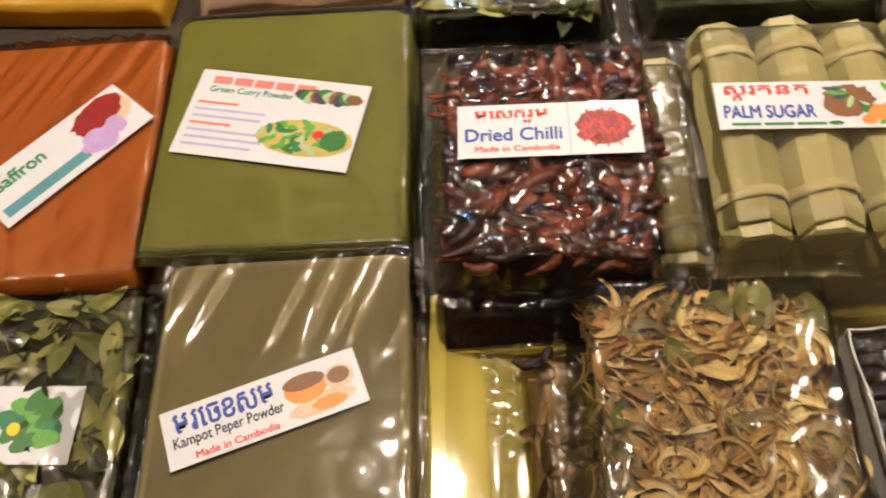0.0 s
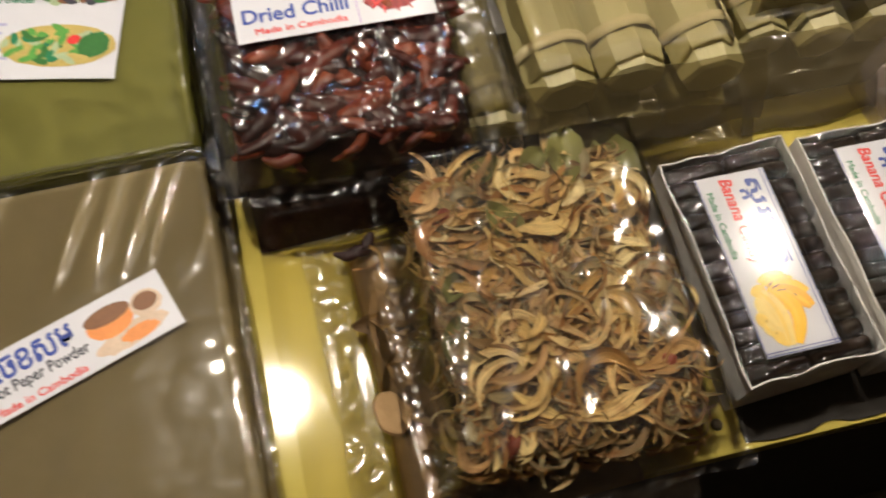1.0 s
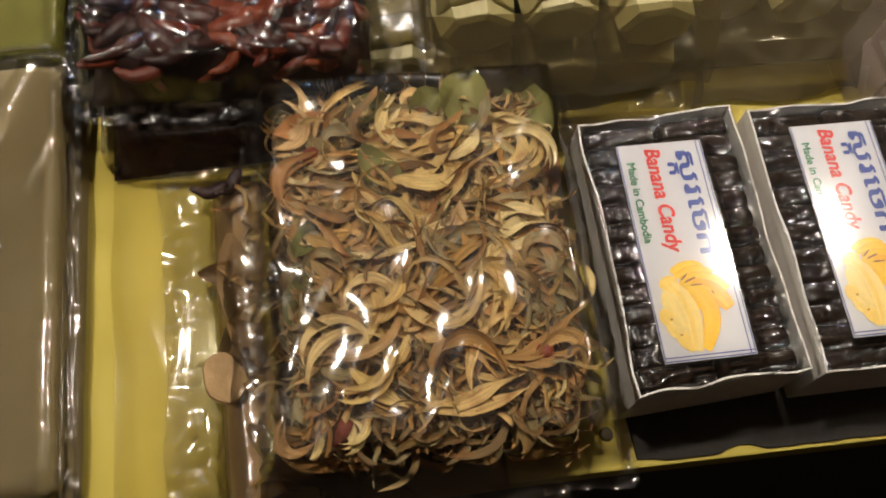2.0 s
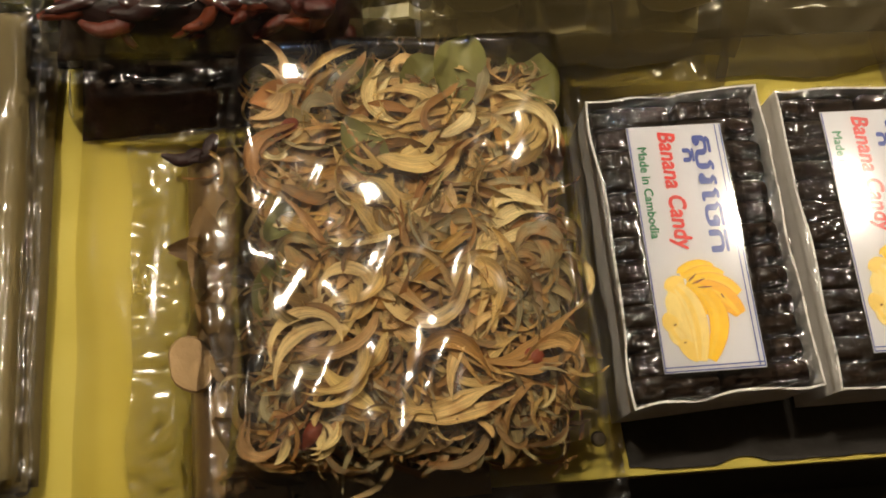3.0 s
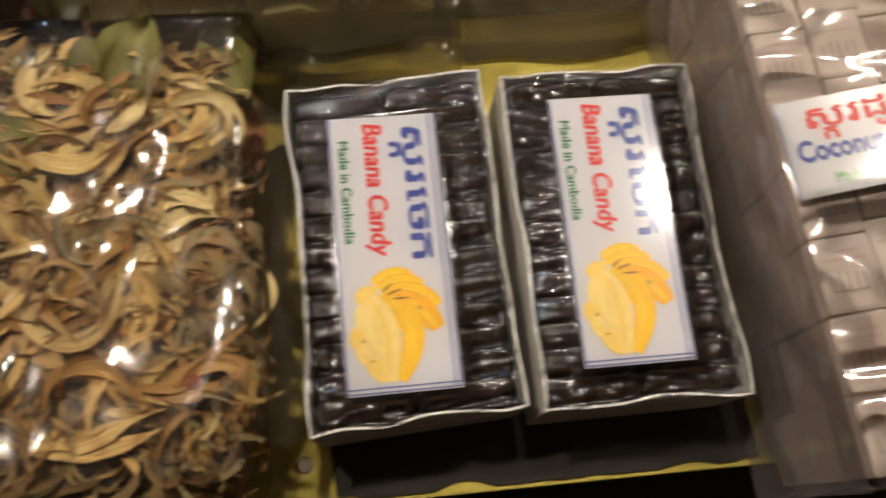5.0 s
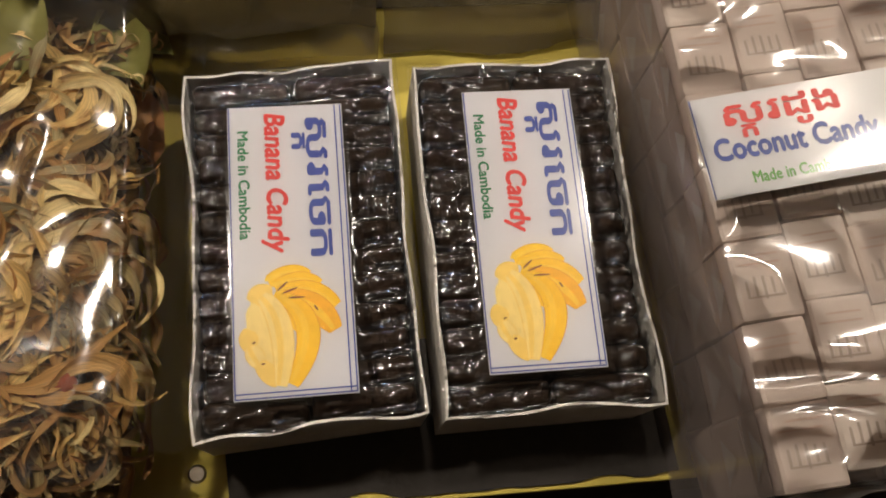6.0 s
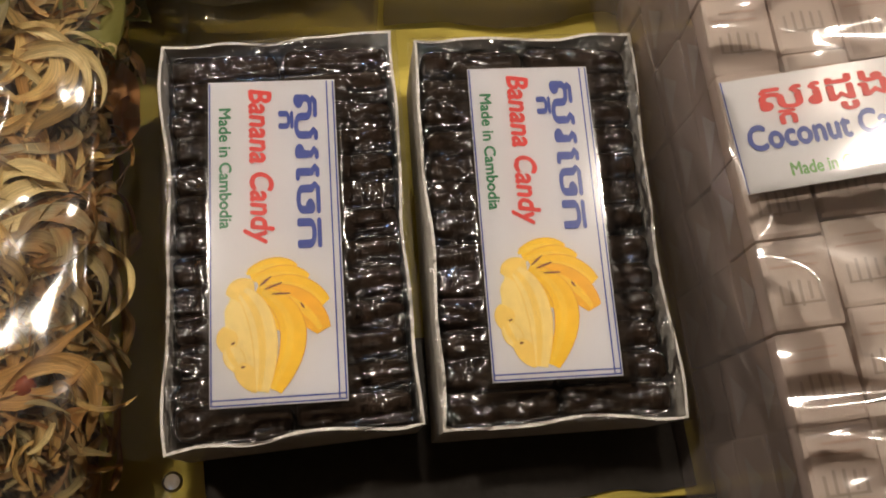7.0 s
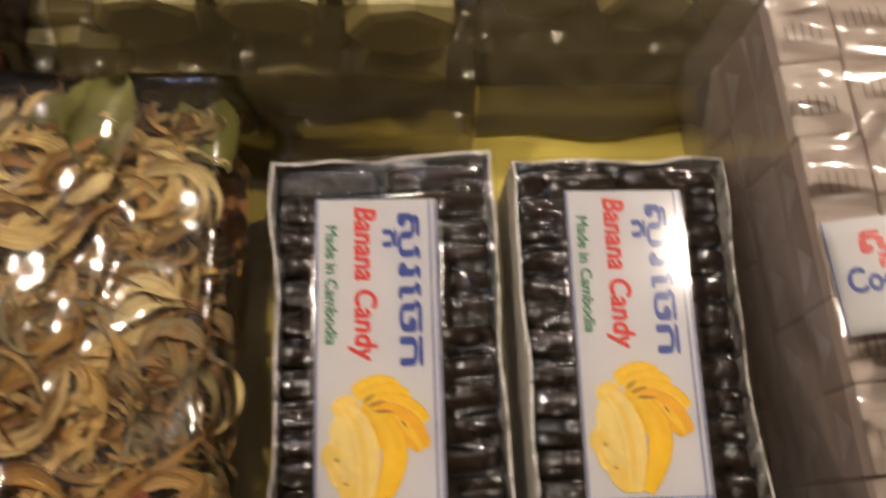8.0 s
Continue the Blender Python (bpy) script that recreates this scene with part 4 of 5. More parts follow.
def candy_stick():
    bm = box(0.0352, 0.0100, 0.012, 0.0042, seg=3)
    for v in bm.verts:
        v.co.z += 0.0008 * fold(v.co.x * 160, v.co.y * 160, 1.0)
    me = bpy.data.meshes.new("candy")
    bm.to_mesh(me)
    bm.free()
    me.materials.append(BANANA_CANDY)
    me.polygons.foreach_set("use_smooth", [True] * len(me.polygons))
    return me


STICK = candy_stick()


def banana_print(lab):
    """The printing on a banana candy label; lines run downwards."""
    W, Hh = 0.0405, 0.1045
    letters(lab, KH_BANANA, 0.0018, 0.0472, 0.0520, 0.0125, -90)
    letters(lab, TX_BANANA, -0.0098, 0.0495, 0.0525, 0.0098, -90)
    letters(lab, TX_MADE_GREEN, -0.0170, 0.0430, 0.0405, 0.0040, -90)
    for x in (-W / 2 + 0.0005, W / 2 - 0.0006, W / 2 - 0.0026):
        flat_shape(lab, bar(x, 0, 0.00045, Hh - 0.001), BLUE_INK)
    for y in (-Hh / 2 + 0.0006, -Hh / 2 + 0.0022):
        flat_shape(lab, bar(0, y, W - 0.001, 0.00045), BLUE_INK)
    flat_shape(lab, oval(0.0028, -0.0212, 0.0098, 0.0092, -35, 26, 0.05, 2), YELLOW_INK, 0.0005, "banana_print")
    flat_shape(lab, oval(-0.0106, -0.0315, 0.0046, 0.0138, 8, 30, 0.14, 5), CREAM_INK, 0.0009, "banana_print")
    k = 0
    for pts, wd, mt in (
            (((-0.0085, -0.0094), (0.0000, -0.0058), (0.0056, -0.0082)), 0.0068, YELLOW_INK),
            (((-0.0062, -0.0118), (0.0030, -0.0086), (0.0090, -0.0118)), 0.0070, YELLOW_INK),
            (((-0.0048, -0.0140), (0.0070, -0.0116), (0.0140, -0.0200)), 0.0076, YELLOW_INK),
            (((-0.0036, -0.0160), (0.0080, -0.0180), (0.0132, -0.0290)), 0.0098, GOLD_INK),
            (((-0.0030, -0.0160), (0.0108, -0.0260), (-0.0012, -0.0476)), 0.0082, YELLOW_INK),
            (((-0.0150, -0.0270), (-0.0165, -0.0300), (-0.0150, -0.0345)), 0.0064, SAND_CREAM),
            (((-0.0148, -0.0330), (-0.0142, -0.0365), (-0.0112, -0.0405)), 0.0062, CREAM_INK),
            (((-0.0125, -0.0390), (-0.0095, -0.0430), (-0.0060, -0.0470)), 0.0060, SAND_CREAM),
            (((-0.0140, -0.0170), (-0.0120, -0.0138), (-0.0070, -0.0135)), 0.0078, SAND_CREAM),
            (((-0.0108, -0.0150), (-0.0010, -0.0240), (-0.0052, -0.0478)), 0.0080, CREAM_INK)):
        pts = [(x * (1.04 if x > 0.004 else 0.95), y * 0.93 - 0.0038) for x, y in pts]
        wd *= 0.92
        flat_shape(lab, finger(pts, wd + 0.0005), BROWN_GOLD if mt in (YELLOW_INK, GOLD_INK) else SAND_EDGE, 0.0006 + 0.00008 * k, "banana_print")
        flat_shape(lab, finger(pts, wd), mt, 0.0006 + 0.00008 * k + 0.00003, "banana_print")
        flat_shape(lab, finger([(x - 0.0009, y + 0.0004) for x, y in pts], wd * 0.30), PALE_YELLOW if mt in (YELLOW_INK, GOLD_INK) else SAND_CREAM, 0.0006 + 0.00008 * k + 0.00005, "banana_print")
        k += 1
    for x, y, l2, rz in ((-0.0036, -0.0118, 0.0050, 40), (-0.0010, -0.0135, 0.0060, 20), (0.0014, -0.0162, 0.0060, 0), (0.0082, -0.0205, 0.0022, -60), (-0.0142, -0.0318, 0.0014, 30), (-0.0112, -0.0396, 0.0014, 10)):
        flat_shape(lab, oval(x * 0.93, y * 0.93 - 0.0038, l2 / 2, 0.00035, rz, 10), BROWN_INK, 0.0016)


def finger(pts, wd, n=16):
    """A banana outline: a bent path through three points, blunt at both ends."""
    (x0, y0), (x1, y1), (x2, y2) = pts
    left, right = [], []
    for i in range(n + 1):
        t = i / n
        x = (1 - t) ** 2 * x0 + 2 * t * (1 - t) * x1 + t * t * x2
        y = (1 - t) ** 2 * y0 + 2 * t * (1 - t) * y1 + t * t * y2
        dx, dy = 2 * (1 - t) * (x1 - x0) + 2 * t * (x2 - x1), 2 * (1 - t) * (y1 - y0) + 2 * t * (y2 - y1)
        d = math.hypot(dx, dy)
        k = wd / 2 * math.sin(math.pi * (0.10 + 0.82 * t)) ** 0.5
        left.append((x - dy / d * k, y + dx / d * k))
        right.append((x + dy / d * k, y - dx / d * k))
    return left + right[::-1]


PALE_YELLOW = ink("pale_yellow_ink", (0.96, 0.66, 0.03))
SAND_EDGE = ink("sand_edge_ink", (0.86, 0.60, 0.12))
BROWN_GOLD = ink("brown_gold_ink", (0.74, 0.36, 0.008))
SAND_CREAM = ink("sand_cream_ink", (0.92, 0.69, 0.17))


def banana_box(m, seed, dx, dy, rz, label, skew=0.0):
    w, h, z = 0.0755, 0.1310, 0.0415
    p = thing("banana_candy_box", m, label, "candy box", "banana candy boxes")
    put("tray", tray_mesh(w, h, z, seed, skew), p, label="grey card tray with a bent rim")
    part("filling", box(w - 0.005, h - 0.010, 0.027, 0.001, at=(0, 0, 0.0015)), BANANA_CANDY, p)
    rnd = random.Random(seed)
    for i in range(2):
        for j in range(13):
            x, y = (i - 0.5) * 0.0358 + rnd.uniform(-0.0005, 0.0005), (j - 6) * 0.0097
            put("candy", STICK, p, pose(x, y + skew * x, 0.0256 + rnd.uniform(-0.0006, 0.0006), rnd.gauss(0, 3), rnd.gauss(0, 2), rnd.gauss(0, 2.5)))
    lab = card(p, dx, dy, 0.0425, rz, 0.0405, 0.1045, 0.0002, "white label printed with yellow bananas")
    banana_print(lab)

    def f(x, y):
        c, s = math.cos(radians(-rz)), math.sin(radians(-rz))
        lx, ly = c * (x - dx) - s * (y - dy), s * (x - dx) + c * (y - dy)
        k = smooth_step(0.0005, 0.006, max(abs(lx) - 0.0202, abs(ly) - 0.0522))
        edge = smooth_step(0.0, 0.004, max(abs(x) - w / 2 + 0.0035, abs(y) - h / 2 + 0.0035))
        yy = y - skew * x + 0.0012 * fold(x * 60, y * 50, seed)
        rows = abs(math.cos(math.pi * yy / 0.0097)) ** 0.6
        n1 = abs(fold(x * 85, y * 120, seed * 3.0)) + 0.6 * abs(fold(x * 200 + 5, y * 230, seed * 7.0)) + 0.14 * abs(fold(x * 420, y * 380, seed * 4.0))
        bulge = 0.0004 * (1 - (lx / 0.0205) ** 2) + 0.0007 * (1 - (ly / 0.0525) ** 2)
        n2 = (1 - abs(fold(x * 70, y * 210, seed * 5.0))) ** 9
        n3 = (1 - abs(fold(x * 150 + y * 60, y * 90, seed * 9.0))) ** 10
        zz = 0.0398 + k * (1 - edge) * (-0.0006 + 0.0016 * rows + 0.0020 * n1 + 0.0010 * n2 + 0.0008 * n3) + (1 - k) * (0.0030 + max(0.0, bulge)) + edge * 0.0022
        drop = smooth_step(-0.0006, 0.0016, max(abs(x) - w / 2, abs(y) - h / 2))
        return (x, y + skew * x, zz - 0.0035 * drop)
    put("film", sheet_mesh("film", w + 0.0032, h + 0.0032, f, FILM_SHRINK, 0.0008), p, label="crinkled clear shrink film")
    return p


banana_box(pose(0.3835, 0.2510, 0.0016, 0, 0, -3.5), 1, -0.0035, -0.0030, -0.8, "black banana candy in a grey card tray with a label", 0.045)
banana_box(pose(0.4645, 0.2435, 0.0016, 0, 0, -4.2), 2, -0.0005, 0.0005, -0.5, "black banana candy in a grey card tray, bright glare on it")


# ---- coconut candy ----
def wrapped_candy(name):
    bm = box(0.0206, 0.0261, 0.0245, 0.0016)
    for v in bm.verts:
        v.co += Vector((fold(v.co.x * 120, v.co.y * 120, v.co.z * 120), fold(v.co.y * 130, v.co.z * 110, 3.0), 0)) * 0.0005
    me = bpy.data.meshes.new(name)
    bm.to_mesh(me)
    bm.free()
    me.materials.append(WRAP)
    return me


CUBE = wrapped_candy("wrapped_candy")


def coconut_pack():
    p = thing("coconut_candy_pack", pose(0.514, 0.140, 0.0005, 0, 0, -1.0), "clear pack of paper-wrapped coconut candy cubes with a label", "candy pack")
    rnd = random.Random(5)
    cols, rows = 9, 8
    for k in range(3):
        for i in range(cols):
            for j in range(rows):
                if k < 2 and i > 0 and j > 0:
                    continue
                cube = put("wrapped_candy", CUBE, p, pose(0.0125 + 0.0207 * i + rnd.uniform(-0.0005, 0.0005), 0.0135 + 0.0262 * j + (0.004 if i % 2 else 0) + rnd.uniform(-0.0008, 0.0008), 0.0008 + 0.0252 * k + rnd.uniform(0, 0.0006) + (0.0018 * i if k == 2 else 0), 0, -5.0 if k == 2 else 0, rnd.gauss(0, 1.6)))
                if k == 2 and i < 6:
                    for q in range(5):
                        flat_shape(cube, bar(-0.0062 + 0.0028 * q, -0.0030 + 0.0006 * (q % 2), 0.0009, 0.0052 + 0.0012 * (q % 3)), WRAP_INK, 0.02475, "faint_print", 1.0)
                    flat_shape(cube, bar(-0.0005, -0.0058, 0.0125, 0.0007), WRAP_INK, 0.02475, "faint_print", 1.0)
                    flat_shape(cube, bar(-0.001, 0.0050, 0.014, 0.0008), WRAP_PINK, 0.02475, "faint_print", 1.0)
                    flat_shape(cube, bar(0.0005, 0.0078, 0.011, 0.0008), WRAP_PINK, 0.02475, "faint_print", 1.0)
                if i == 0:
                    pts = [(-0.0101, -0.0095, 0.004), (-0.0101, 0.0095, 0.004), (-0.0112, 0.0, 0.019)]
                    put("wrapper_fold", mesh_of("wrapper_fold", pts, [(0, 2, 1)], FOLD, smooth=False), cube)
    lab = card(p, 0.0505, 0.1115, 0.0817, 2.0, 0.100, 0.0350, 0.0004, "white label lettered in red and blue")
    lab.matrix_basis = pose(0.0488, 0.1115, 0.0842, 1.0, -5.0, 2.0)
    letters(lab, KH_COCONUT, -0.0400, 0.0015, 0.0390, 0.0128)
    letters(lab, TX_COCONUT, -0.0462, -0.0078, 0.0555, 0.0105)
    letters(lab, TX_MADE_LIME, -0.0360, -0.0142, 0.0335, 0.0042)
    flat_shape(lab, bar(-0.0497, 0, 0.0004, 0.0345), BLUE_INK)
    flat_shape(lab, bar(0.030, 0.004, 0.024, 0.020), PALE_GREEN_INK)
    flat_shape(lab, oval(0.033, 0.003, 0.009, 0.008, 0, 20, 0.1), LEAF_INK, 0.0008)

    def top(x, y):
        n1 = fold(x * 26, y * 30, 71.0)
        n2 = (1 - abs(fold(x * 25 + y * 20, y * 60, 72.0))) ** 7
        lean = math.exp(-((x + 0.044) ** 2 + (y + 0.046) ** 2) / 0.0006)
        k = smooth_step(0.0, 0.008, max(abs(x + 0.095 - 0.0505) - 0.050, abs(y + 0.106 - 0.1115) - 0.0180))
        return (x + 0.095, y + 0.106, 0.0787 + 0.0875 * (x + 0.095) + (1 - k) * (0.0044 - 0.058 * (y + 0.106 - 0.1115) + 0.036 * (x + 0.095 - 0.0505)) + k * (0.0017 * n1 + 0.0024 * n2 + 0.0008) + lean * (0.045 * (x + 0.044) - 0.078 * (y + 0.046)))
    put("film", sheet_mesh("film", 0.196, 0.216, top, FILM_CANDY, 0.002), p, label="creased clear top film")

    def side(x, y):
        u, z = y, x
        d = 0.0030 * fold(u * 6, z * 26, 74.0) + 0.0014 * fold(u * 30 + z * 20, z * 30, 75.0)
        lean = 0.010 * (1 - (z + 0.040) / 0.080)
        d = d * smooth_step(0.040, 0.030, z)
        return (-0.0050 - d - 0.3 * lean, u + 0.106, z + 0.0400)
    put("film", sheet_mesh("film", 0.079, 0.218, side, FILM_LONG, 0.0018), p, label="folded clear side film")

    def front(x, y):
        d = 0.002 * fold(x * 60, y * 20, 76.0) + 0.0012 * fold(x * 130, y * 40, 77.0)
        return (x + 0.095, -0.0025 - d, y + 0.0395)
    put("film", sheet_mesh("film", 0.196, 0.078, front, FILM_LONG, 0.002), p)
    return p


coconut_pack()

# ---- mixed dried leaf pack under the flowers ----
BROWNS = [leaf_mesh("dry_leaf", BROWN_LEAF, 0.040 + 0.006 * (i % 3), 0.018 + 0.004 * (i % 2), i * 2.3 + 1, 0.3) for i in range(5)]


def curl(name, mat, length, bend, width, nested, seed, wild=1.0):
    """Dried petal shreds: thin pointed strips that wind and twist, several joined at one end."""
    rnd = random.Random(int(seed * 100))
    verts, faces, segs = [], [], 16
    for q in range(nested):
        lq = length * rnd.uniform(0.7, 1.0)
        b0, b1 = radians(bend) * rnd.uniform(0.75, 1.15), rnd.uniform(-0.8, 0.8)
        tilt0, tilt1 = rnd.uniform(-0.7, 0.7) * wild, rnd.uniform(-1.3, 1.3) * wild
        head = rnd.uniform(-0.25, 0.25) * q * wild
        pos = Vector((-0.45 * length * math.cos(0.3 * q), (0.0022 + 0.0012 * (1 - wild)) * q, 0.0004 * q))
        wq, base, z0 = width * rnd.uniform(0.65, 1.1), len(verts), rnd.uniform(-1, 1)
        head -= b0 / 2
        wave = rnd.uniform(-0.8, 0.8) * wild
        for i in range(segs + 1):
            t = i / segs
            h = head + b0 * (t ** (1.0 + 0.5 * b1)) + wave * math.sin(5.5 * t + z0 * 5)
            tang = Vector((math.cos(h), math.sin(h), 0))
            if i:
                pos = pos + tang * (lq / segs)
            tilt = tilt0 + tilt1 * math.sin(3.2 * t + seed + q)
            side = Vector((-tang.y, tang.x, 0)) * math.cos(tilt) + Vector((0, 0, 1)) * math.sin(tilt)
            up = tang.cross(side)
            wd = wq * (0.04 + 0.96 * math.sin(math.pi * t ** 0.85) ** 0.9) * (1 + 0.22 * math.sin(8 * t + seed) + 0.12 * math.sin(19 * t + q))
            c = pos + Vector((0, 0, 0.0016 * math.sin(4.5 * t + z0 * 3)))
            for sd in (-1, -0.4, 0.4, 1):
                verts.append(c + side * (wd / 2 * sd) + up * (0.16 * wd * (sd * sd - 0.5)))
        for i in range(segs):
            for k in range(3):
                v = base + i * 4 + k
                faces.append((v, v + 1, v + 5, v + 4))
    return strip_uv(mesh_of(name, verts, faces, mat), 4, segs + 1)


PETALS = [curl("dried_petal", PETAL, L * 1.12, bend, w * 0.9, n, i * 1.37 + 0.6) for i, (L, bend, w, n) in enumerate((
    (0.040, 170, 0.0062, 3), (0.034, 210, 0.0060, 2), (0.046, 120, 0.0066, 2), (0.030, 260, 0.0045, 3), (0.038, 90, 0.0066, 1), (0.032, 140, 0.0070, 2),
    (0.042, 70, 0.0060, 2), (0.028, 280, 0.0040, 2), (0.036, 190, 0.0055, 4), (0.040, 110, 0.0065, 3), (0.026, 160, 0.0060, 1), (0.044, 150, 0.0060, 3),
    (0.048, 60, 0.0055, 2), (0.030, 40, 0.0062, 1), (0.050, 200, 0.0050, 2), (0.024, 100, 0.0060, 1),
    (0.056, 200, 0.0048, 4), (0.050, 150, 0.0052, 3), (0.062, 120, 0.0050, 3), (0.040, 280, 0.0034, 3), (0.054, 220, 0.0034, 2), (0.050, 110, 0.0054, 4), (0.060, 80, 0.0046, 2), (0.052, 140, 0.0062, 2)))]
PETALS += [leaf_mesh("dried_petal", PETAL, L, w, i * 1.7 + 0.9, 0.6) for i, (L, w) in enumerate(((0.032, 0.0050), (0.036, 0.0042)))]
SHREDS = [ribbon("dried_shred", PETAL_BROWN, L, w, arc, i * 1.9 + 0.2, curl=0.3, segs=8) for i, (L, w, arc) in enumerate((
    (0.024, 0.0034, 60), (0.030, 0.0026, 90), (0.020, 0.0042, 40), (0.026, 0.0030, 130), (0.018, 0.0050, 30), (0.028, 0.0038, 70)))]

# Really dark pods, borrowing the near-black chilli material.
DARK_POD = pod_mesh("dark_pod", CHILLI_SHADE_POD, 0.018, 0.0034, 40, 1.7)
under = thing("dried_herb_pack", pose(0.230, 0.252, 0.0005, 0, 0, -3.0), "half-hidden clear pack of brown dried leaves and roots", "herb pack")
block(under, 0.061, 0.083, 0.009, BROWN_LEAF, 41, "herb_mass", rough=0.002, freq=70)
utop = lambda x, y: pillow(x, y, 0.074, 0.090, 0.012, 0.012)
scatter(under, "dry_leaf", BROWNS, 90, 0.047, 0.066, utop, 42, lean=9, lift=-0.002, size=(0.6, 1.0), turn=(90, 50))
for x, y, rz in ((-0.060, 0.073, 5), (-0.050, 0.075, 50)):
    put("dark_pod", DARK_POD, under, pose(x, y, utop(x, y) + 0.002, 0, 8, rz))
put("dry_leaf", leaf_mesh("dry_leaf", BROWN_LEAF, 0.046, 0.019, 4.2, 0.12), under, pose(-0.051, 0.024, utop(-0.051, 0.024) + 0.0022, 0, 0, 87))
scatter(under, "dried_shred", SHREDS, 70, 0.050, 0.070, utop, 43, lean=6, lift=-0.001)
for x, y, r in ((-0.0575, -0.020, 0.0125),):
    bm = bmesh.new()
    bmesh.ops.create_cone(bm, cap_ends=True, segments=22, radius1=r, radius2=r * 0.93, depth=0.002)
    for v in bm.verts:
        v.co.x *= 0.75 + 0.10 * fold(v.co.y * 120, 2.0, x * 90)
        v.co.z += 0.001 * fold(v.co.x * 90, v.co.y * 90, 3.0)
    part("root_slice", bm, ROOT, under, "tan dried root slice", pose(x, y, utop(x, y) + 0.0015, 4, 6, 20))
film_over(under, 0.172, 0.196, 0.064, 0.085, 0.0165, FILM_CRISP, 44, amp=0.0026, fx=40, fy=60, soft=0.024, wavy=0.003, label="crinkled clear film")

# a loose empty end of film on the board
loose = thing("film_sheet", pose(0.152, 0.268, 0.0008, 0, 0, -3.0), "empty end of clear film lying on the yellow board", "plastic film")
put("sheet", sheet_mesh("sheet", 0.060, 0.185, lambda x, y: (x + 0.004 * fold(y * 20, 1, 2), y, 0.0014 + 0.0005 * fold(x * 40, y * 12, 50.0) + 0.0007 * (1 - abs(fold(x * 60, y * 8, 51.0))) ** 4), FILM_HAZE, 0.0025), loose)
# ---- dried flower pack ----
F = pose(0.2665, 0.2648, 0.0190, 0, 0, -5.5)
flowers = thing("dried_flower_pack", F, "full clear pack of tan dried flower petals and leaves", "dried flowers")
FA, FB, FT = 0.0695, 0.0915, 0.034
ftop = lambda x, y: pillow(x, y, FA + 0.001, FB + 0.001, FT - 0.005 + 0.003 * fold(x * 18, y * 18, 61.0), 0.030, 0.02)
block(flowers, FA - 0.012, FB - 0.012, FT - 0.015, PETAL_GAP_SHADE, 62, "flower_core", soft=0.022, rough=0.003, freq=60)
# Lower layers wear the darkened petal tones in place of deeper shade.
heap(flowers, "petal_filling", SHREDS + PETALS, 1100, FA - 0.012, FB - 0.011, lambda x, y: ftop(x, y) - 0.0015, 63, depth=0.006, lean=14, mat=PETAL_SHADED)
film_over(flowers, 0.163, 0.208, FA + 0.006, FB + 0.005, FT + 0.0036, FILM_FLOWER, 64, amp=0.0036, fx=30, fy=26, soft=0.020, base=0.0008, step=0.0018, wavy=0.002, ridge=0.0010, label="shiny clear film", crimp=0.0022)
scatter(flowers, "dried_petal", PETALS, 165, FA - 0.015, FB - 0.014, ftop, 65, lean=10, lift=0.0002, rim=(FA + 0.004, FB + 0.003, 0.042), size=(0.85, 1.4), where=lambda x, y, r: (x, y if y > -0.035 or r.random() < 0.5 else -y * 0.8))
scatter(flowers, "dried_shred", SHREDS, 190, FA - 0.014, FB - 0.014, ftop, 66, lean=10, rim=(FA + 0.002, FB + 0.001, 0.018), lift=0.0006, where=lambda x, y, r: (x, y if y < -0.02 or r.random() < 0.3 else -abs(y)))
rnd_rim = random.Random(67)
for k in range(230):
    u = rnd_rim.random() * 4
    x, y = ((2 * (u % 1) - 1), -1) if u < 1 else (1, 2 * (u % 1) - 1) if u < 2 else ((2 * (u % 1) - 1), 1) if u < 3 else (-1, 2 * (u % 1) - 1)
    x, y = x * (FA - rnd_rim.uniform(0.002, 0.020)), y * (FB - rnd_rim.uniform(0.001, 0.022))
    along = 0 if (u < 1 or 2 <= u < 3) else 90
    put("dried_shred", SHREDS[k % 6], flowers, pose(x * 0.97, y * 0.97, max(0.004, ftop(x, y) - 0.001), rnd_rim.gauss(0, 12), rnd_rim.gauss(0, 12), along + rnd_rim.gauss(0, 20)))
for k in range(60):
    x = rnd_rim.uniform(-1, 1) * (FA - 0.004)
    put("dried_petal", PETALS[k % len(PETALS)], flowers, pose(x, FB - rnd_rim.uniform(0.003, 0.014), 0.010 + rnd_rim.uniform(0, 0.007), rnd_rim.gauss(0, 6), rnd_rim.gauss(0, 6), rnd_rim.gauss(0, 20)) @ Matrix.Diagonal((0.45, 0.45, 0.45, 1)))
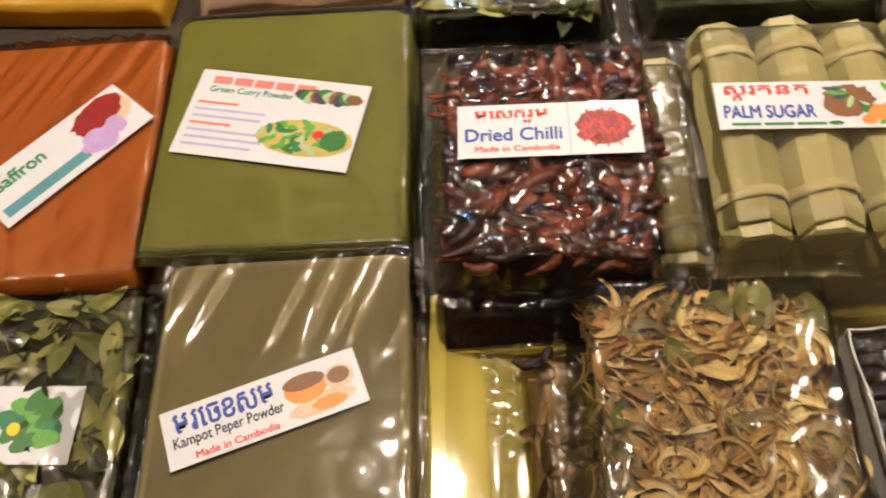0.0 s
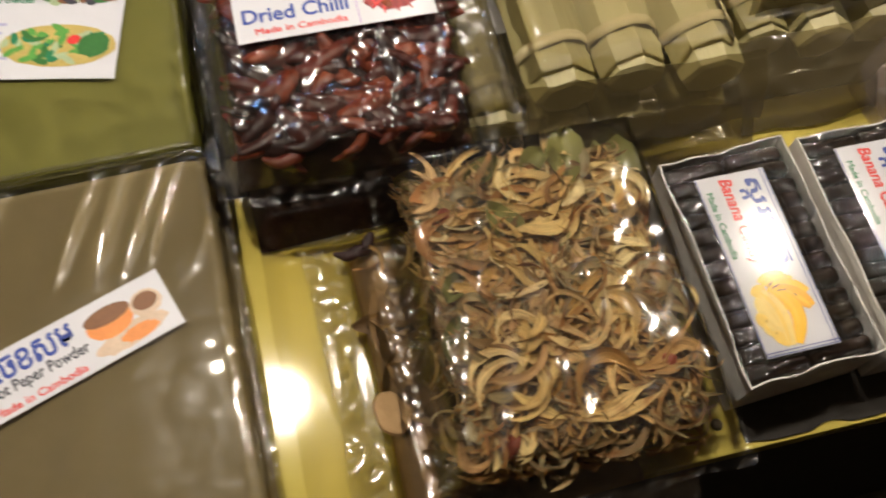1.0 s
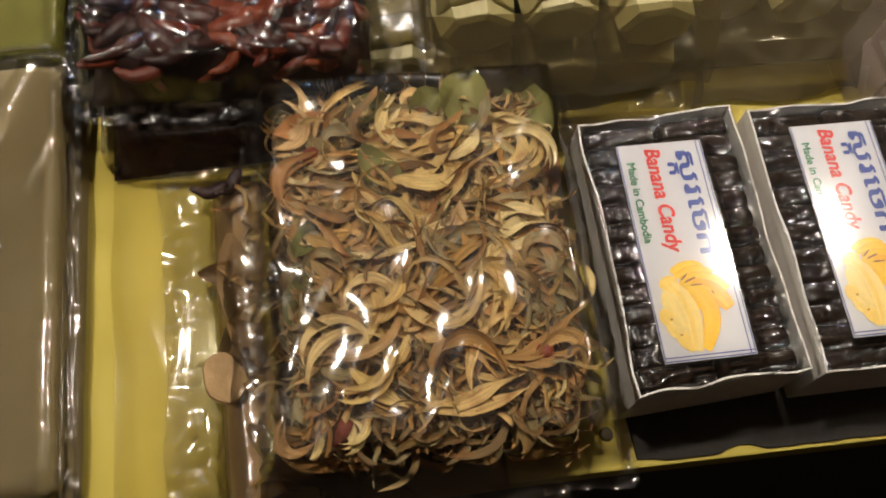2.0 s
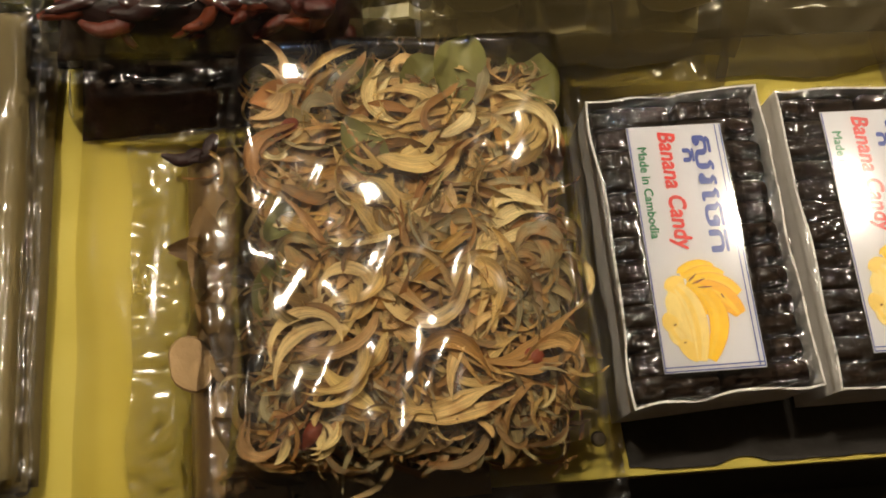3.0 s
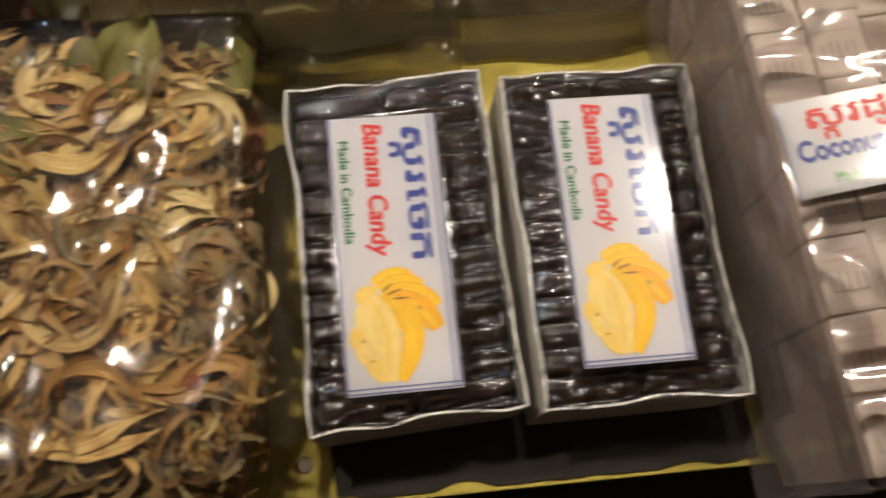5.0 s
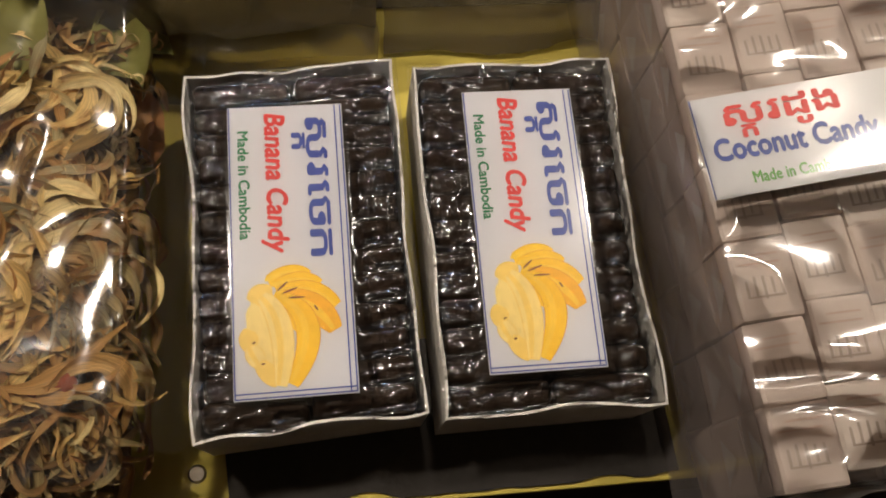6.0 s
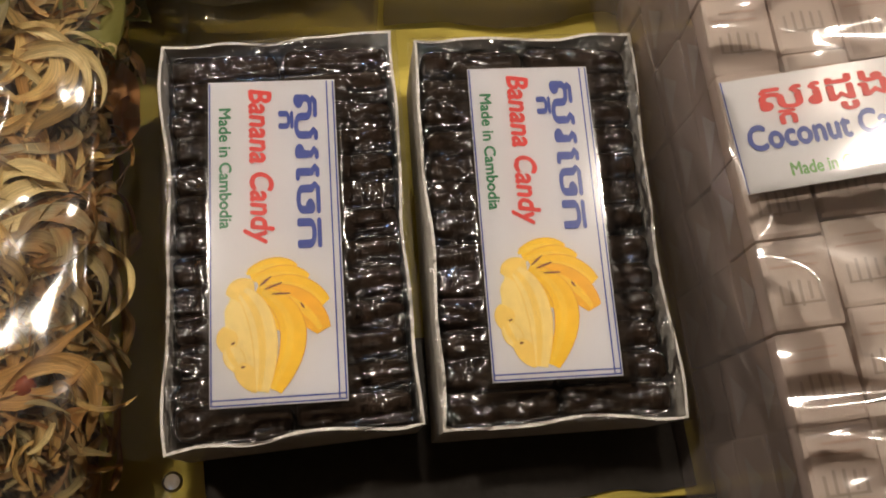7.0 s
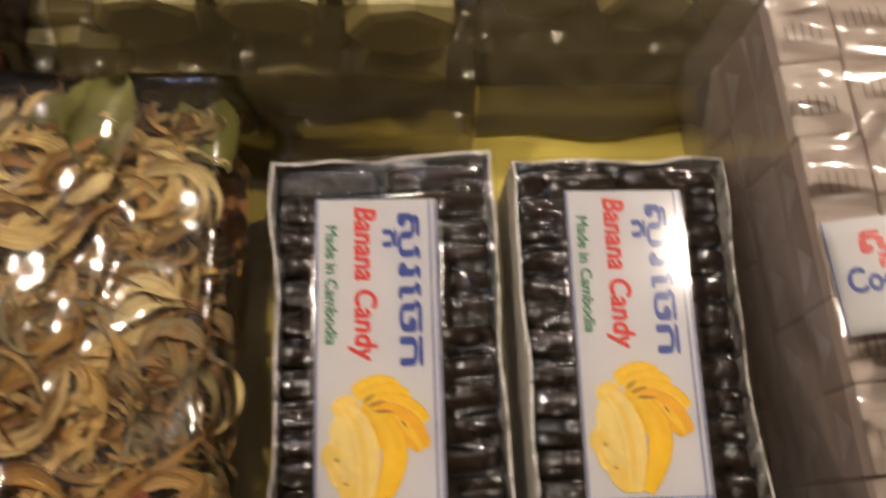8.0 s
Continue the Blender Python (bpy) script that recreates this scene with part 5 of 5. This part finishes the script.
# the larger curled pieces that lie on top
BIG = [(-0.036, -0.030, 0.058, 205, 0.0052, 5, 175), (0.012, 0.041, 0.056, 38, 0.0056, 4, 8), (-0.003, 0.058, 0.050, 130, 0.0085, 2, 150), (-0.050, 0.066, 0.044, 165, 0.0062, 4, 60),
       (0.038, 0.058, 0.052, 240, 0.0048, 4, 100), (-0.046, 0.036, 0.042, 55, 0.0078, 2, -20), (-0.003, -0.035, 0.040, 30, 0.0098, 1, -52), (0.030, -0.007, 0.022, 20, 0.0090, 2, 80),
       (0.014, -0.066, 0.052, 35, 0.0070, 2, 5), (-0.024, -0.060, 0.034, 30, 0.0080, 1, -42), (0.044, -0.046, 0.046, 60, 0.0066, 2, 20), (0.050, 0.012, 0.040, 90, 0.0070, 2, 75),
       (-0.014, 0.006, 0.038, 70, 0.0085, 2, 120), (0.012, 0.014, 0.036, 50, 0.0085, 1, 60), (-0.036, -0.002, 0.044, 100, 0.0070, 2, 110), (0.020, -0.030, 0.046, 150, 0.0050, 4, -160)]
for k, (x, y, ln, bend, wd, nest, rz) in enumerate(BIG):
    put("dried_petal", curl("dried_petal", PETAL, ln, bend, wd, nest, 3.1 + 0.77 * k, 0.35), flowers, pose(x, y, ftop(x, y) + 0.0034, 3, -3, rz))
GREENS = [leaf_mesh("green_leaf", GREEN_LEAF, 0.036 + 0.006 * i, 0.022 + 0.003 * i, i * 2.1 + 0.3, 0.5) for i in range(3)]
for k, (x, y, rz, s) in enumerate(((0.025, 0.070, 75, 1.0), (0.055, 0.072, 120, 0.85), (-0.022, 0.072, 20, 0.5), (0.008, 0.072, 40, 0.6), (-0.015, 0.037, -50, 0.7), (-0.055, -0.020, 80, 0.6), (0.010, 0.025, 40, 0.4), (-0.050, 0.010, 60, 0.5), (0.030, 0.084, 10, 0.9), (0.058, 0.084, -30, 0.8), (-0.052, 0.084, 15, 0.7))):
    put("green_leaf", GREENS[k % 3], flowers, pose(x, y, ftop(x, y) + 0.0022, 4, -5, rz) @ Matrix.Diagonal((s, s, s, 1)))
ORANGES = [leaf_mesh("orange_petal", ORANGE_BIT, 0.030, 0.016, 3.3, 0.35), leaf_mesh("orange_petal", ORANGE_BIT, 0.024, 0.013, 5.1, 0.4)]
for k, (x, y, rz, s) in enumerate(((-0.050, 0.066, 20, 0.9), (-0.055, 0.058, 100, 0.7), (0.062, 0.052, -60, 0.9), (0.064, 0.040, 80, 0.7), (0.030, -0.030, 10, 0.6), (-0.02, 0.080, 0, 0.7), (0.02, 0.004, 70, 0.6), (0.055, -0.06, 30, 0.5))):
    put("orange_petal", ORANGES[k % 2], flowers, pose(x, y, ftop(x, y) + 0.0040, 8, 5, rz) @ Matrix.Diagonal((s, s, s, 1)))
REDS = [pod_mesh("red_fruit", RED_BIT, 0.016, 0.0042, 30, 2.2), pod_mesh("red_fruit", RED_BIT, 0.013, 0.0035, 50, 4.4)]
for k, (x, y, rz) in enumerate(((-0.056, 0.026, 80), (-0.048, 0.049, 50), (-0.057, 0.019, 95), (-0.040, -0.074, 60), (0.040, -0.051, 10))):
    put("red_fruit", REDS[k % 2], flowers, pose(x, y, ftop(x, y) + 0.0026, 0, 0, rz))
